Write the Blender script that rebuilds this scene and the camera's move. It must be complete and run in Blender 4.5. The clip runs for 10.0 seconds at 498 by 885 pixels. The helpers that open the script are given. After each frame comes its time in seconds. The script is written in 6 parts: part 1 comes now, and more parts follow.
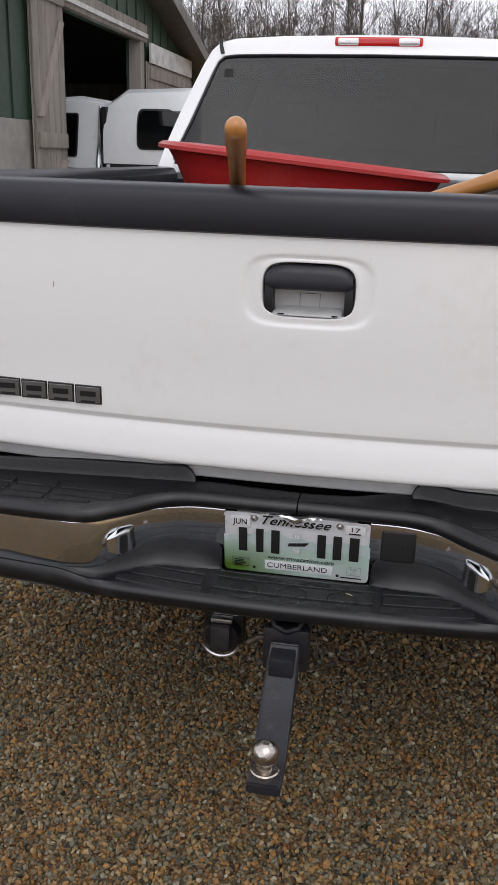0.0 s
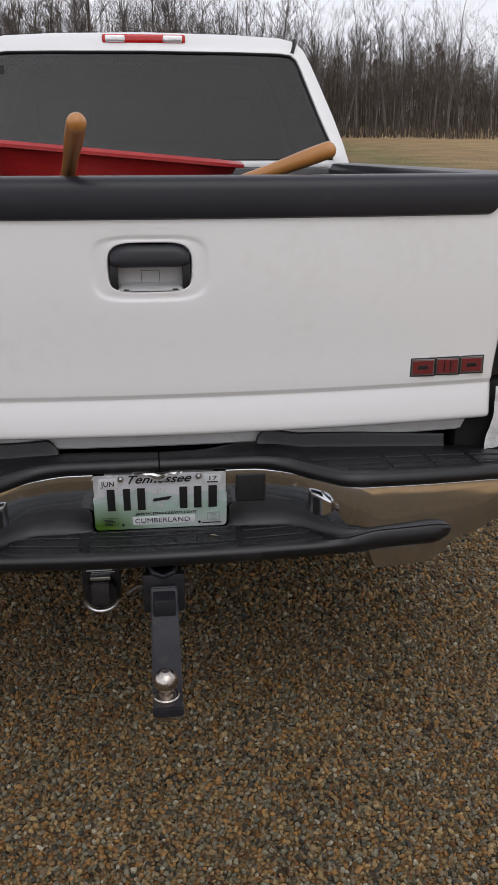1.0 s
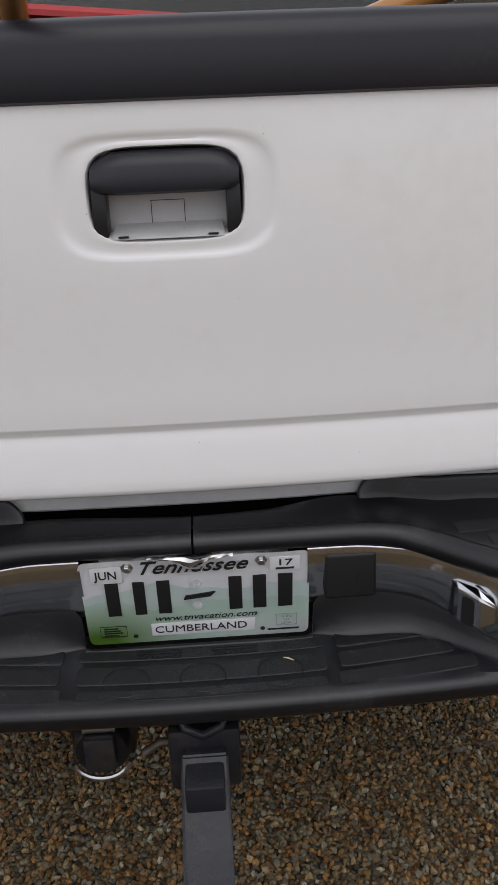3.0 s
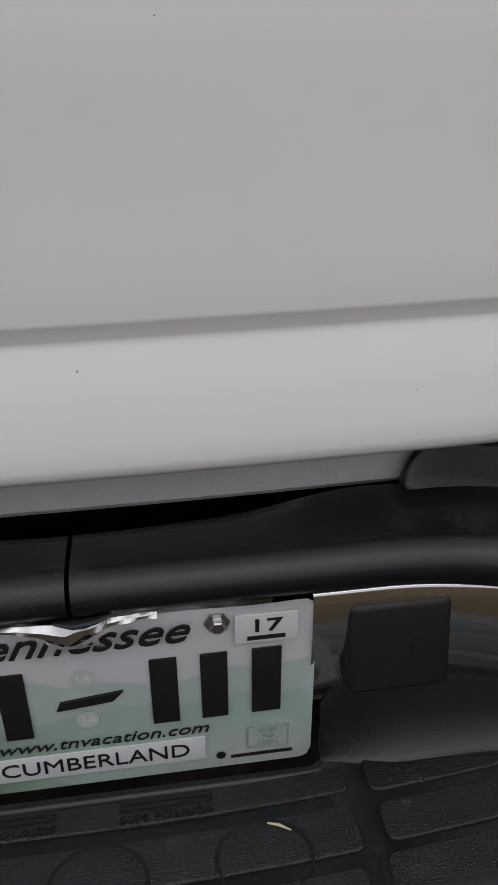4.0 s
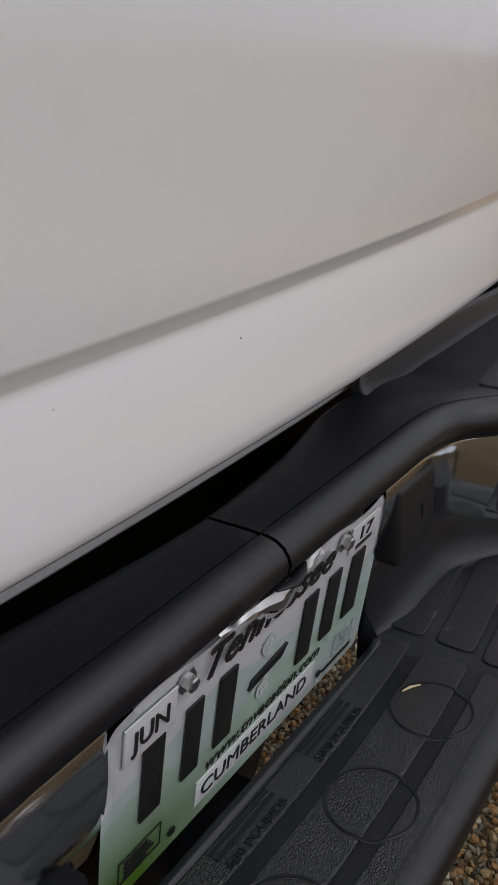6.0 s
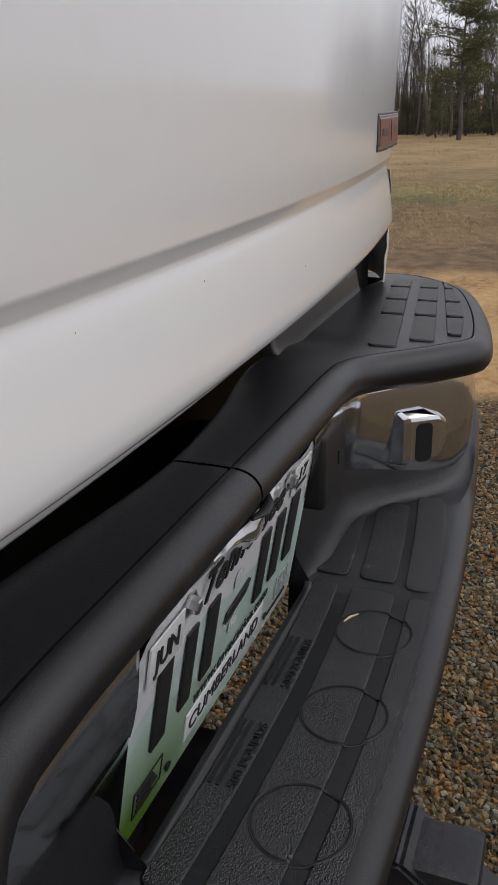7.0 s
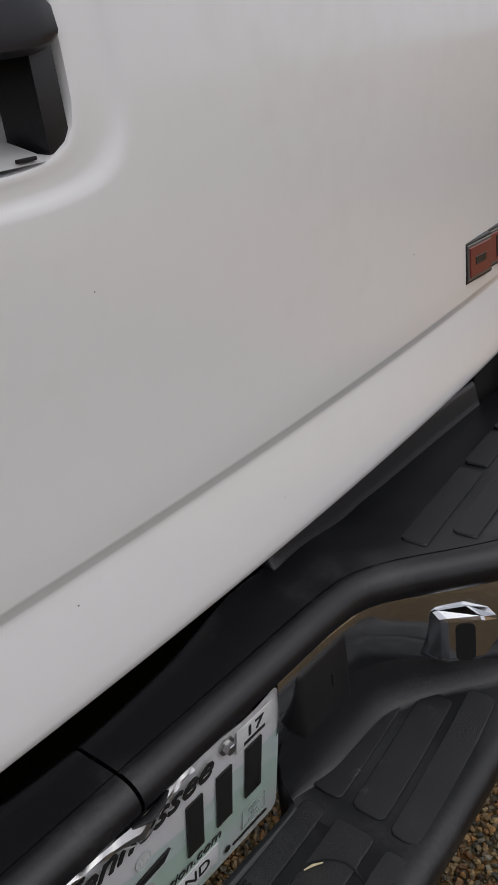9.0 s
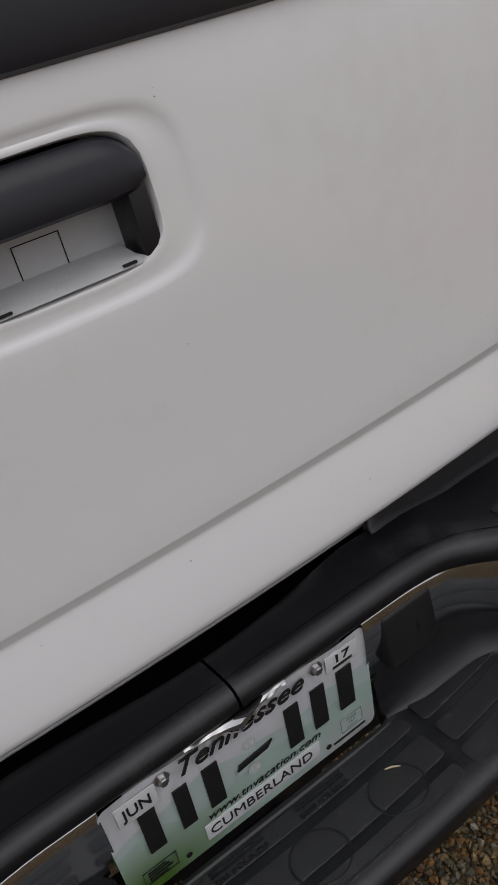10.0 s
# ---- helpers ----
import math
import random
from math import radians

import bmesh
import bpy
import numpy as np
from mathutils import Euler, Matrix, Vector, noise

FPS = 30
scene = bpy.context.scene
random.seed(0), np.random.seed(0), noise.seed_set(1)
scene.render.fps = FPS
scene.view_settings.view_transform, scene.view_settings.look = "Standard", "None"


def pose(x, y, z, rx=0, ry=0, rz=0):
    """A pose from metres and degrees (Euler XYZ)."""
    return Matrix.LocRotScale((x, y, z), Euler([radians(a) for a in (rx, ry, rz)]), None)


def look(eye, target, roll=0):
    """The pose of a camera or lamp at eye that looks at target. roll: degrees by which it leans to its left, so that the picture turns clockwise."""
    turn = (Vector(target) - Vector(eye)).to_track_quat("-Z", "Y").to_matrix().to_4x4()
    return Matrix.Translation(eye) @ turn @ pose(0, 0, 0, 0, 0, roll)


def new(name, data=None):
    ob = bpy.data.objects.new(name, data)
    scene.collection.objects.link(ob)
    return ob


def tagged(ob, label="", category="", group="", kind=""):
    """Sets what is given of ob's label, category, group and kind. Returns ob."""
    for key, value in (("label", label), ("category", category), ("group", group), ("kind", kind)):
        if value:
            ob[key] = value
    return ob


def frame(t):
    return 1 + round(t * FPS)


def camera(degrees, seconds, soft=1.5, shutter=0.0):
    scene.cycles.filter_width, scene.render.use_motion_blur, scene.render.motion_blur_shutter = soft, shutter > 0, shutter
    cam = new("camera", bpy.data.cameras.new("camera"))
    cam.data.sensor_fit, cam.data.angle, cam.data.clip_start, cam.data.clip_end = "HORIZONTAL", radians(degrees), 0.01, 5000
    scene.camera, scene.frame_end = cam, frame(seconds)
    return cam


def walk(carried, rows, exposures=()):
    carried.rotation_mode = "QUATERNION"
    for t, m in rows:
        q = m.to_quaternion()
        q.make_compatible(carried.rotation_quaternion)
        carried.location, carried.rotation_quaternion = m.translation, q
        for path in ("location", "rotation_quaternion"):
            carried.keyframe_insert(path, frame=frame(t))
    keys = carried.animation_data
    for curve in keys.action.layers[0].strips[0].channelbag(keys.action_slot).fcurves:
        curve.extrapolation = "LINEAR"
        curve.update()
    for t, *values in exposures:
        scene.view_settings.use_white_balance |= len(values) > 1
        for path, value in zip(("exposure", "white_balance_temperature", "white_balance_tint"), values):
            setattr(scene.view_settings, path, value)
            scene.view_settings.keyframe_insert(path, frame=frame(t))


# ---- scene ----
# >>> camera
SKY, SUN = 0.11, 0.6
EXPOSURES = [(0.0, 0.43), (1.0, 0.13), (1.5, 0.12), (2.5, 0.24), (4.0, -0.2), (5.2, -0.26), (6.5, -0.03), (7.2, 0.03), (8.2, 0.0), (8.7, 0.0), (9.2, -0.22), (10.0, -0.27)]
cam = camera(32.713, 10.0)
PATH = [
    # seconds, eye, yaw, pitch, roll
    (0, (0.1617, -1.6906, 1.4779), 9.475, -18.701, 1.808),
    (0.2, (0.0810, -1.7801, 1.4744), 5.619, -16.804, 0.892),
    (0.5, (0.0060, -1.8535, 1.4780), -3.933, -18.908, 1.509),
    (1, (0.0043, -1.9097, 1.4686), -6.310, -18.904, -0.152),
    (1.5, (0.0186, -1.9294, 1.4569), -8.979, -18.472, -0.759),
    (2, (0.0063, -1.8237, 1.4166), -6.103, -19.964, -1.494),
    (2.2, (-0.0329, -1.6584, 1.4870), -5.811, -23.889, -0.867),
    (2.5, (0.0146, -1.4474, 1.4006), -2.722, -21.576, -2.478),
    (2.7, (0.0243, -1.3046, 1.3891), -2.324, -22.488, -2.325),
    (3.8, (0.0858, -0.5924, 1.0881), -5.387, -21.536, -2.273),
    (4, (0.0516, -0.5519, 1.0616), -7.626, -20.856, -1.876),
    (4.2, (0.0234, -0.5292, 1.0654), -8.443, -22.067, -1.407),
    (4.5, (-0.0097, -0.5169, 1.0780), -7.743, -22.053, -0.765),
    (4.9, (-0.1231, -0.5473, 1.0918), -15.183, -21.984, 1.072),
    (5, (-0.1567, -0.5440, 1.0951), -18.398, -22.777, 1.437),
    (5.2, (-0.2192, -0.5211, 1.0989), -26.442, -23.667, 1.919),
    (6.3, (-0.4172, -0.2973, 1.0421), -59.919, -23.149, -3.834),
    (6.5, (-0.4462, -0.2869, 1.0322), -61.906, -23.520, -3.763),
    (7, (-0.4602, -0.2771, 1.0268), -68.475, -21.700, -1.572),
    (7.5, (-0.4609, -0.2785, 1.0296), -69.148, -20.532, -1.211),
    (8, (-0.4566, -0.2950, 1.0489), -66.180, -20.273, -1.894),
    (8.2, (-0.4359, -0.3267, 1.0697), -64.735, -20.567, -2.348),
    (8.5, (-0.3638, -0.3873, 1.1191), -62.782, -21.199, -3.840),
    (8.7, (-0.2734, -0.4335, 1.1652), -57.357, -22.658, -7.928),
    (9, (-0.2264, -0.4589, 1.2244), -46.535, -24.388, -8.337),
    (9.2, (-0.2175, -0.4807, 1.2403), -39.923, -25.199, -10.671),
    (9.5, (-0.2070, -0.5059, 1.2667), -34.720, -25.236, -13.995),
    (10, (-0.2023, -0.6708, 1.3241), -26.856, -25.277, -16.756),
]


def aim(eye, yaw, pitch, roll):
    yaw, pitch = radians(yaw), radians(pitch)
    way = Vector((-math.sin(yaw) * math.cos(pitch), math.cos(yaw) * math.cos(pitch), math.sin(pitch)))
    return look(eye, Vector(eye) + way, roll)


walk(cam, [(t, aim(eye, yaw, pitch, roll)) for t, eye, yaw, pitch, roll in PATH], EXPOSURES)
# <<< camera

# ---- light ----
world = bpy.data.worlds.new("overcast_sky")
scene.world = world
world.use_nodes = True
wn, wl = world.node_tree.nodes, world.node_tree.links
sky = wn.new("ShaderNodeTexSky")
sky.sky_type, sky.sun_disc = "NISHITA", False
sky.sun_elevation, sky.sun_rotation = radians(52), radians(200)
sky.air_density, sky.dust_density = 1.0, 2.0
grey = wn.new("ShaderNodeHueSaturation")
grey.inputs["Saturation"].default_value = 0.16
wl.new(sky.outputs["Color"], grey.inputs["Color"])
cloud = wn.new("ShaderNodeMix")
cloud.data_type = "RGBA"
cloud.inputs["Factor"].default_value = 0.72
wl.new(grey.outputs["Color"], [i for i in cloud.inputs if i.type == "RGBA"][0])
[i for i in cloud.inputs if i.type == "RGBA"][1].default_value = (8.25, 8.27, 9.05, 1)
wl.new([o for o in cloud.outputs if o.type == "RGBA"][0], wn["Background"].inputs["Color"])
wn["Background"].inputs["Strength"].default_value = SKY

sun = new("sun", bpy.data.lights.new("sun", "SUN"))
sun.data.energy, sun.data.angle, sun.data.color = SUN, radians(50), (1.0, 0.97, 0.93)
sun.matrix_world = look((0, 0, 0), (-math.sin(radians(200)) * -0.6, -math.cos(radians(200)) * 0.6, -0.8))


# ---- materials ----
def material(name, colour, rough=0.5, metal=0.0, vary=0.0, grain=60.0, stain=4.0, bump=0.0, bump_scale=200.0, coat=0.0,
             dirt=None, dirt_amount=0.0, dirt_scale=3.0, spec=0.5, stretch=(1, 1, 1), island=0.0, pebble=0.0):
    """A surface with fine grain, broad stains, fine relief and, where asked for, patches of dirt."""
    mat = bpy.data.materials.new(name)
    mat.use_nodes = True
    n, l = mat.node_tree.nodes, mat.node_tree.links
    p = n["Principled BSDF"]
    p.inputs["Roughness"].default_value = rough
    p.inputs["Metallic"].default_value = metal
    p.inputs["Specular IOR Level"].default_value = spec
    p.inputs["Coat Weight"].default_value = coat
    p.inputs["Coat Roughness"].default_value = 0.04
    co = n.new("ShaderNodeTexCoord")
    mp = n.new("ShaderNodeMapping")
    mp.inputs["Scale"].default_value = stretch
    l.new(co.outputs["Object"], mp.inputs["Vector"])

    def tex(scale, detail=4.0):
        t = n.new("ShaderNodeTexNoise")
        t.inputs["Scale"].default_value, t.inputs["Detail"].default_value = scale, detail
        l.new(mp.outputs["Vector"], t.inputs["Vector"])
        return t.outputs["Fac"]

    def math_node(op, a, b):
        m = n.new("ShaderNodeMath")
        m.operation = op
        for k, v in enumerate((a, b)):
            if isinstance(v, (int, float)):
                m.inputs[k].default_value = v
            else:
                l.new(v, m.inputs[k])
        return m.outputs[0]

    def mix(fac, a, b):
        m = n.new("ShaderNodeMix")
        m.data_type = "RGBA"
        if isinstance(fac, (int, float)):
            m.inputs["Factor"].default_value = fac
        else:
            l.new(fac, m.inputs["Factor"])
        for k, v in (("A", a), ("B", b)):
            s = [i for i in m.inputs if i.name == k and i.type == "RGBA"][0]
            if isinstance(v, tuple):
                s.default_value = (*v[:3], 1)
            else:
                l.new(v, s)
        return [o for o in m.outputs if o.type == "RGBA"][0]

    col = colour
    if vary:
        value = math_node("ADD", math_node("MULTIPLY", tex(grain), 0.5), math_node("MULTIPLY", tex(stain), 0.5))
        ramp = n.new("ShaderNodeMapRange")
        ramp.inputs["From Min"].default_value, ramp.inputs["From Max"].default_value = 0.3, 0.7
        l.new(value, ramp.inputs["Value"])
        lo = tuple(c * (1 - vary) for c in colour)
        hi = tuple(min(1, c * (1 + vary)) for c in colour)
        col = mix(ramp.outputs["Result"], lo, hi)
    if island:
        geo = n.new("ShaderNodeNewGeometry")
        gain = math_node("ADD", math_node("MULTIPLY", geo.outputs["Random Per Island"], 2 * island), 1 - island)
        m = n.new("ShaderNodeVectorMath")
        m.operation = "SCALE"
        if isinstance(col, tuple):
            m.inputs[0].default_value = col
        else:
            l.new(col, m.inputs[0])
        l.new(gain, m.inputs["Scale"])
        col = m.outputs[0]
    if dirt:
        patch = n.new("ShaderNodeMapRange")
        patch.inputs["From Min"].default_value, patch.inputs["From Max"].default_value = 0.62 - 0.25 * dirt_amount, 0.75
        l.new(math_node("ADD", math_node("MULTIPLY", tex(dirt_scale, 8.0), 0.7), math_node("MULTIPLY", tex(dirt_scale * 17, 6.0), 0.3)), patch.inputs["Value"])
        col = mix(math_node("MULTIPLY", patch.outputs["Result"], min(1.0, dirt_amount * 1.3)), col, dirt)
        rr = math_node("ADD", math_node("MULTIPLY", patch.outputs["Result"], 0.3 * dirt_amount), rough)
        l.new(rr, p.inputs["Roughness"])
    if isinstance(col, tuple):
        p.inputs["Base Color"].default_value = (*col, 1)
    else:
        l.new(col, p.inputs["Base Color"])
    if bump:
        b = n.new("ShaderNodeBump")
        b.inputs["Strength"].default_value, b.inputs["Distance"].default_value = bump, 0.002
        height = tex(bump_scale, 3.0)
        if pebble:
            cells = n.new("ShaderNodeTexVoronoi")
            cells.feature = "SMOOTH_F1"
            cells.inputs["Scale"].default_value = pebble
            l.new(mp.outputs["Vector"], cells.inputs["Vector"])
            height = math_node("ADD", math_node("MULTIPLY", height, 0.18), math_node("MULTIPLY", cells.outputs["Distance"], -1.3))
        l.new(height, b.inputs["Height"])
        l.new(b.outputs["Normal"], p.inputs["Normal"])
    return mat


WHITE = material("white_car_paint", (0.78, 0.78, 0.78), 0.35, coat=0.9, vary=0.012, grain=30, stain=1.5, dirt=(0.62, 0.59, 0.55), dirt_amount=0.25, dirt_scale=2.0)
WHITE.node_tree.nodes["Principled BSDF"].inputs["Coat Roughness"].default_value = 0.10
WORN = material("dented_white_paint", (0.72, 0.72, 0.72), 0.35, vary=0.08, grain=40, stain=12, coat=0.3, bump=0.9, bump_scale=28, dirt=(0.25, 0.23, 0.21), dirt_amount=0.7, dirt_scale=18)
BLACK = material("black_moulded_plastic", (0.0066, 0.0070, 0.0089), 0.35, spec=0.50, vary=0.25, grain=90, stain=5, bump=0.14, bump_scale=900, dirt=(0.085, 0.082, 0.080), dirt_amount=0.26, dirt_scale=13)
CAPBLK = material("satin_black_rail_cap", (0.013, 0.0135, 0.0185), 0.33, spec=0.4, vary=0.2, grain=120, stain=3, bump=0.07, bump_scale=1200, dirt=(0.09, 0.09, 0.09), dirt_amount=0.2, dirt_scale=5)
TREAD = material("pebbled_black_tread", (0.0062, 0.0065, 0.0080), 0.22, spec=0.62, vary=0.3, grain=120, stain=10, bump=0.55, bump_scale=1600, pebble=1050, dirt=(0.055, 0.053, 0.052), dirt_amount=0.34, dirt_scale=30)
TREADTOP = material("grained_black_tread", (0.0095, 0.0099, 0.0118), 0.34, spec=0.5, vary=0.25, grain=120, stain=10, bump=0.35, bump_scale=1500, pebble=1400, dirt=(0.06, 0.058, 0.056), dirt_amount=0.3, dirt_scale=24)
RUBBER = material("black_rubber", (0.012, 0.012, 0.013), 0.45, spec=0.4, vary=0.25, grain=80, stain=8, bump=0.12, bump_scale=500)
# Near-black for seams; on the underside and recesses it paints their shade in.
DARK = material("dark_gap_and_shade", (0.003, 0.003, 0.0035), 0.8, vary=0.3, grain=20, stain=4)
CHROME = material("worn_chrome", (0.64, 0.655, 0.68), 0.12, metal=1.0, vary=0.04, grain=30, stain=5, dirt=(0.30, 0.26, 0.22), dirt_amount=0.25, dirt_scale=9, bump=0.02, bump_scale=60)
STEEL = material("galvanised_sheet", (0.55, 0.55, 0.55), 0.28, metal=1.0, vary=0.15, grain=60, stain=15, dirt=(0.15, 0.11, 0.08), dirt_amount=0.3, dirt_scale=30)
HITCH = material("worn_black_steel", (0.014, 0.0148, 0.0195), 0.42, metal=0.2, vary=0.3, grain=60, stain=14, bump=0.3, bump_scale=150, dirt=(0.10, 0.075, 0.06), dirt_amount=0.4, dirt_scale=22)
RUST = material("rusty_steel_bar", (0.085, 0.068, 0.055), 0.55, metal=0.5, vary=0.3, grain=90, stain=20, bump=0.3, bump_scale=200, dirt=(0.13, 0.065, 0.03), dirt_amount=0.5, dirt_scale=30)
BALL = material("rusty_chrome_ball", (0.60, 0.57, 0.53), 0.18, metal=1.0, vary=0.12, grain=90, stain=40, bump=0.45, bump_scale=120, dirt=(0.15, 0.085, 0.05), dirt_amount=0.75, dirt_scale=38)
RED = material("faded_red_tub", (0.36, 0.018, 0.018), 0.34, vary=0.12, grain=50, stain=5, coat=0.15, dirt=(0.48, 0.12, 0.11), dirt_amount=0.25, dirt_scale=6)
LAMPRED = material("red_lens", (0.55, 0.012, 0.010), 0.12, vary=0.06, grain=30, stain=10, coat=0.6)
CLEAR = material("clear_ribbed_lens", (0.86, 0.87, 0.87), 0.10, metal=0.6, vary=0.25, grain=120, stain=40, bump=1.0, bump_scale=80)
WOOD = material("varnished_ash_handle", (0.47, 0.205, 0.055), 0.30, vary=0.35, grain=40, stain=9, coat=0.4, stretch=(1, 1, 0.07), dirt=(0.10, 0.05, 0.025), dirt_amount=0.35, dirt_scale=22)
PLATEWHITE = material("embossed_white_sheet", (0.66, 0.67, 0.68), 0.35, vary=0.04, grain=60, stain=9, dirt=(0.45, 0.43, 0.40), dirt_amount=0.2, dirt_scale=18)
INK = material("black_ink", (0.012, 0.012, 0.012), 0.4, vary=0.2, grain=60, stain=20)
PALEMARK = material("pale_stamp", (0.50, 0.53, 0.52), 0.4, vary=0.12, grain=300, stain=60)
PALEINK = material("pale_print", (0.30, 0.36, 0.34), 0.45, vary=0.1, grain=60, stain=20)
LIGHTPRINT = material("white_print", (0.60, 0.60, 0.60), 0.5, vary=0.1, grain=60, stain=20)
BADGE = material("red_badge_face", (0.15, 0.016, 0.018), 0.30, vary=0.15, grain=60, stain=20, coat=0.3)
BADGEGREY = material("grey_badge_face", (0.16, 0.16, 0.16), 0.30, metal=0.6, vary=0.15, grain=60, stain=20)
CUP = material("grey_painted_cup", (0.50, 0.50, 0.50), 0.42, vary=0.08, grain=50, stain=12, dirt=(0.20, 0.18, 0.16), dirt_amount=0.35, dirt_scale=25)
BARNWOOD = material("weathered_grey_boards", (0.29, 0.262, 0.232), 0.85, vary=0.4, grain=14, stain=2, stretch=(1, 1, 0.1), bump=0.6, bump_scale=60, island=0.25)
BARNGREEN = material("dull_green_siding", (0.028, 0.055, 0.036), 0.6, vary=0.25, grain=10, stain=1.2, dirt=(0.06, 0.07, 0.06), dirt_amount=0.3, dirt_scale=1.5)
CONCRETE = material("stained_concrete", (0.28, 0.27, 0.25), 0.85, vary=0.25, grain=8, stain=0.8, bump=0.4, bump_scale=40)
FLAKED = material("flaking_white_board", (0.55, 0.55, 0.54), 0.7, vary=0.2, grain=10, stain=3, dirt=(0.10, 0.09, 0.08), dirt_amount=0.5, dirt_scale=4)
ROOFTIN = material("rusty_tin_roof", (0.16, 0.15, 0.14), 0.6, metal=0.4, vary=0.3, grain=6, stain=1)
BARK = material("grey_bark", (0.105, 0.092, 0.082), 0.95, vary=0.35, grain=3, stain=0.4, island=0.45)
BRUSH = material("dry_brush", (0.085, 0.068, 0.052), 0.95, vary=0.4, grain=2, stain=0.3, island=0.5)
NEEDLE = material("pine_needles", (0.098, 0.105, 0.042), 0.8, vary=0.4, grain=3, stain=0.6, island=0.5)
STRAW = material("dry_grass_blades", (0.43, 0.30, 0.145), 0.9, vary=0.3, grain=0.8, stain=0.15, island=0.3)
STRAWBIT = material("straw", (0.62, 0.52, 0.34), 0.7, vary=0.2, grain=100, stain=30)
TRUCKWHITE = material("grey_white_truck_paint", (0.70, 0.72, 0.74), 0.3, vary=0.04, grain=10, stain=1, coat=0.5)


def tinted_glass():
    mat = bpy.data.materials.new("dark_tinted_glass")
    mat.use_nodes = True
    n, l = mat.node_tree.nodes, mat.node_tree.links
    p = n["Principled BSDF"]
    p.inputs["Base Color"].default_value = (0.047, 0.052, 0.065, 1)
    p.inputs["Roughness"].default_value, p.inputs["IOR"].default_value = 0.03, 1.37
    p.inputs["Transmission Weight"].default_value = 0.97
    t = n.new("ShaderNodeTexNoise")
    t.inputs["Scale"].default_value = 3.0
    r = n.new("ShaderNodeMapRange")
    r.inputs["To Min"].default_value, r.inputs["To Max"].default_value = 0.0, 0.002
    l.new(t.outputs["Fac"], r.inputs["Value"])
    l.new(r.outputs["Result"], p.inputs["Roughness"])
    return mat


GLASS = tinted_glass()


def plate_print():
    """White sky over pale green hills, deep green at one lower corner."""
    mat = bpy.data.materials.new("green_hill_print")
    mat.use_nodes = True
    n, l = mat.node_tree.nodes, mat.node_tree.links
    p = n["Principled BSDF"]
    p.inputs["Roughness"].default_value = 0.36
    co = n.new("ShaderNodeTexCoord")
    sep = n.new("ShaderNodeSeparateXYZ")
    l.new(co.outputs["Object"], sep.inputs[0])

    def calc(op, a, b, clamp=False):
        m = n.new("ShaderNodeMath")
        m.operation, m.use_clamp = op, clamp
        for k, v in enumerate((a, b)):
            if isinstance(v, (int, float)):
                m.inputs[k].default_value = v
            else:
                l.new(v, m.inputs[k])
        return m.outputs[0]

    def ridge(scale, amp, base, seed):
        t = n.new("ShaderNodeTexNoise")
        t.noise_dimensions = "1D"
        t.inputs["Scale"].default_value, t.inputs["Detail"].default_value = scale, 2
        l.new(calc("ADD", sep.outputs["X"], seed), t.inputs["W"])
        line = calc("ADD", calc("MULTIPLY", calc("SUBTRACT", t.outputs["Fac"], 0.5), amp), base)
        edge = calc("MULTIPLY", calc("SUBTRACT", line, sep.outputs["Z"]), 500.0, True)
        return calc("MULTIPLY", edge, 1.0, True)

    def blend(fac, a, b):
        m = n.new("ShaderNodeMix")
        m.data_type = "RGBA"
        l.new(fac, m.inputs["Factor"])
        for k, v in (("A", a), ("B", b)):
            s = [i for i in m.inputs if i.name == k and i.type == "RGBA"][0]
            if isinstance(v, tuple):
                s.default_value = (*v, 1)
            else:
                l.new(v, s)
        return [o for o in m.outputs if o.type == "RGBA"][0]

    col = blend(ridge(9, 0.05, 0.020, 3.1), (0.92, 0.93, 0.95), (0.74, 0.84, 0.82))
    col = blend(ridge(13, 0.05, -0.008, 7.7), col, (0.64, 0.79, 0.71))
    left = calc("MULTIPLY", calc("SUBTRACT", -0.005, sep.outputs["X"]), 9.0, True)
    low = calc("MULTIPLY", calc("SUBTRACT", 0.0, sep.outputs["Z"]), 16.0, True)
    col = blend(calc("MULTIPLY", left, low, True), col, (0.13, 0.26, 0.035))
    right = calc("MULTIPLY", calc("SUBTRACT", sep.outputs["X"], 0.02), 12.0, True)
    col = blend(calc("MULTIPLY", right, calc("MULTIPLY", calc("SUBTRACT", -0.03, sep.outputs["Z"]), 30.0, True), True), col, (0.74, 0.78, 0.76))
    l.new(col, p.inputs["Base Color"])
    return mat


PRINT = plate_print()


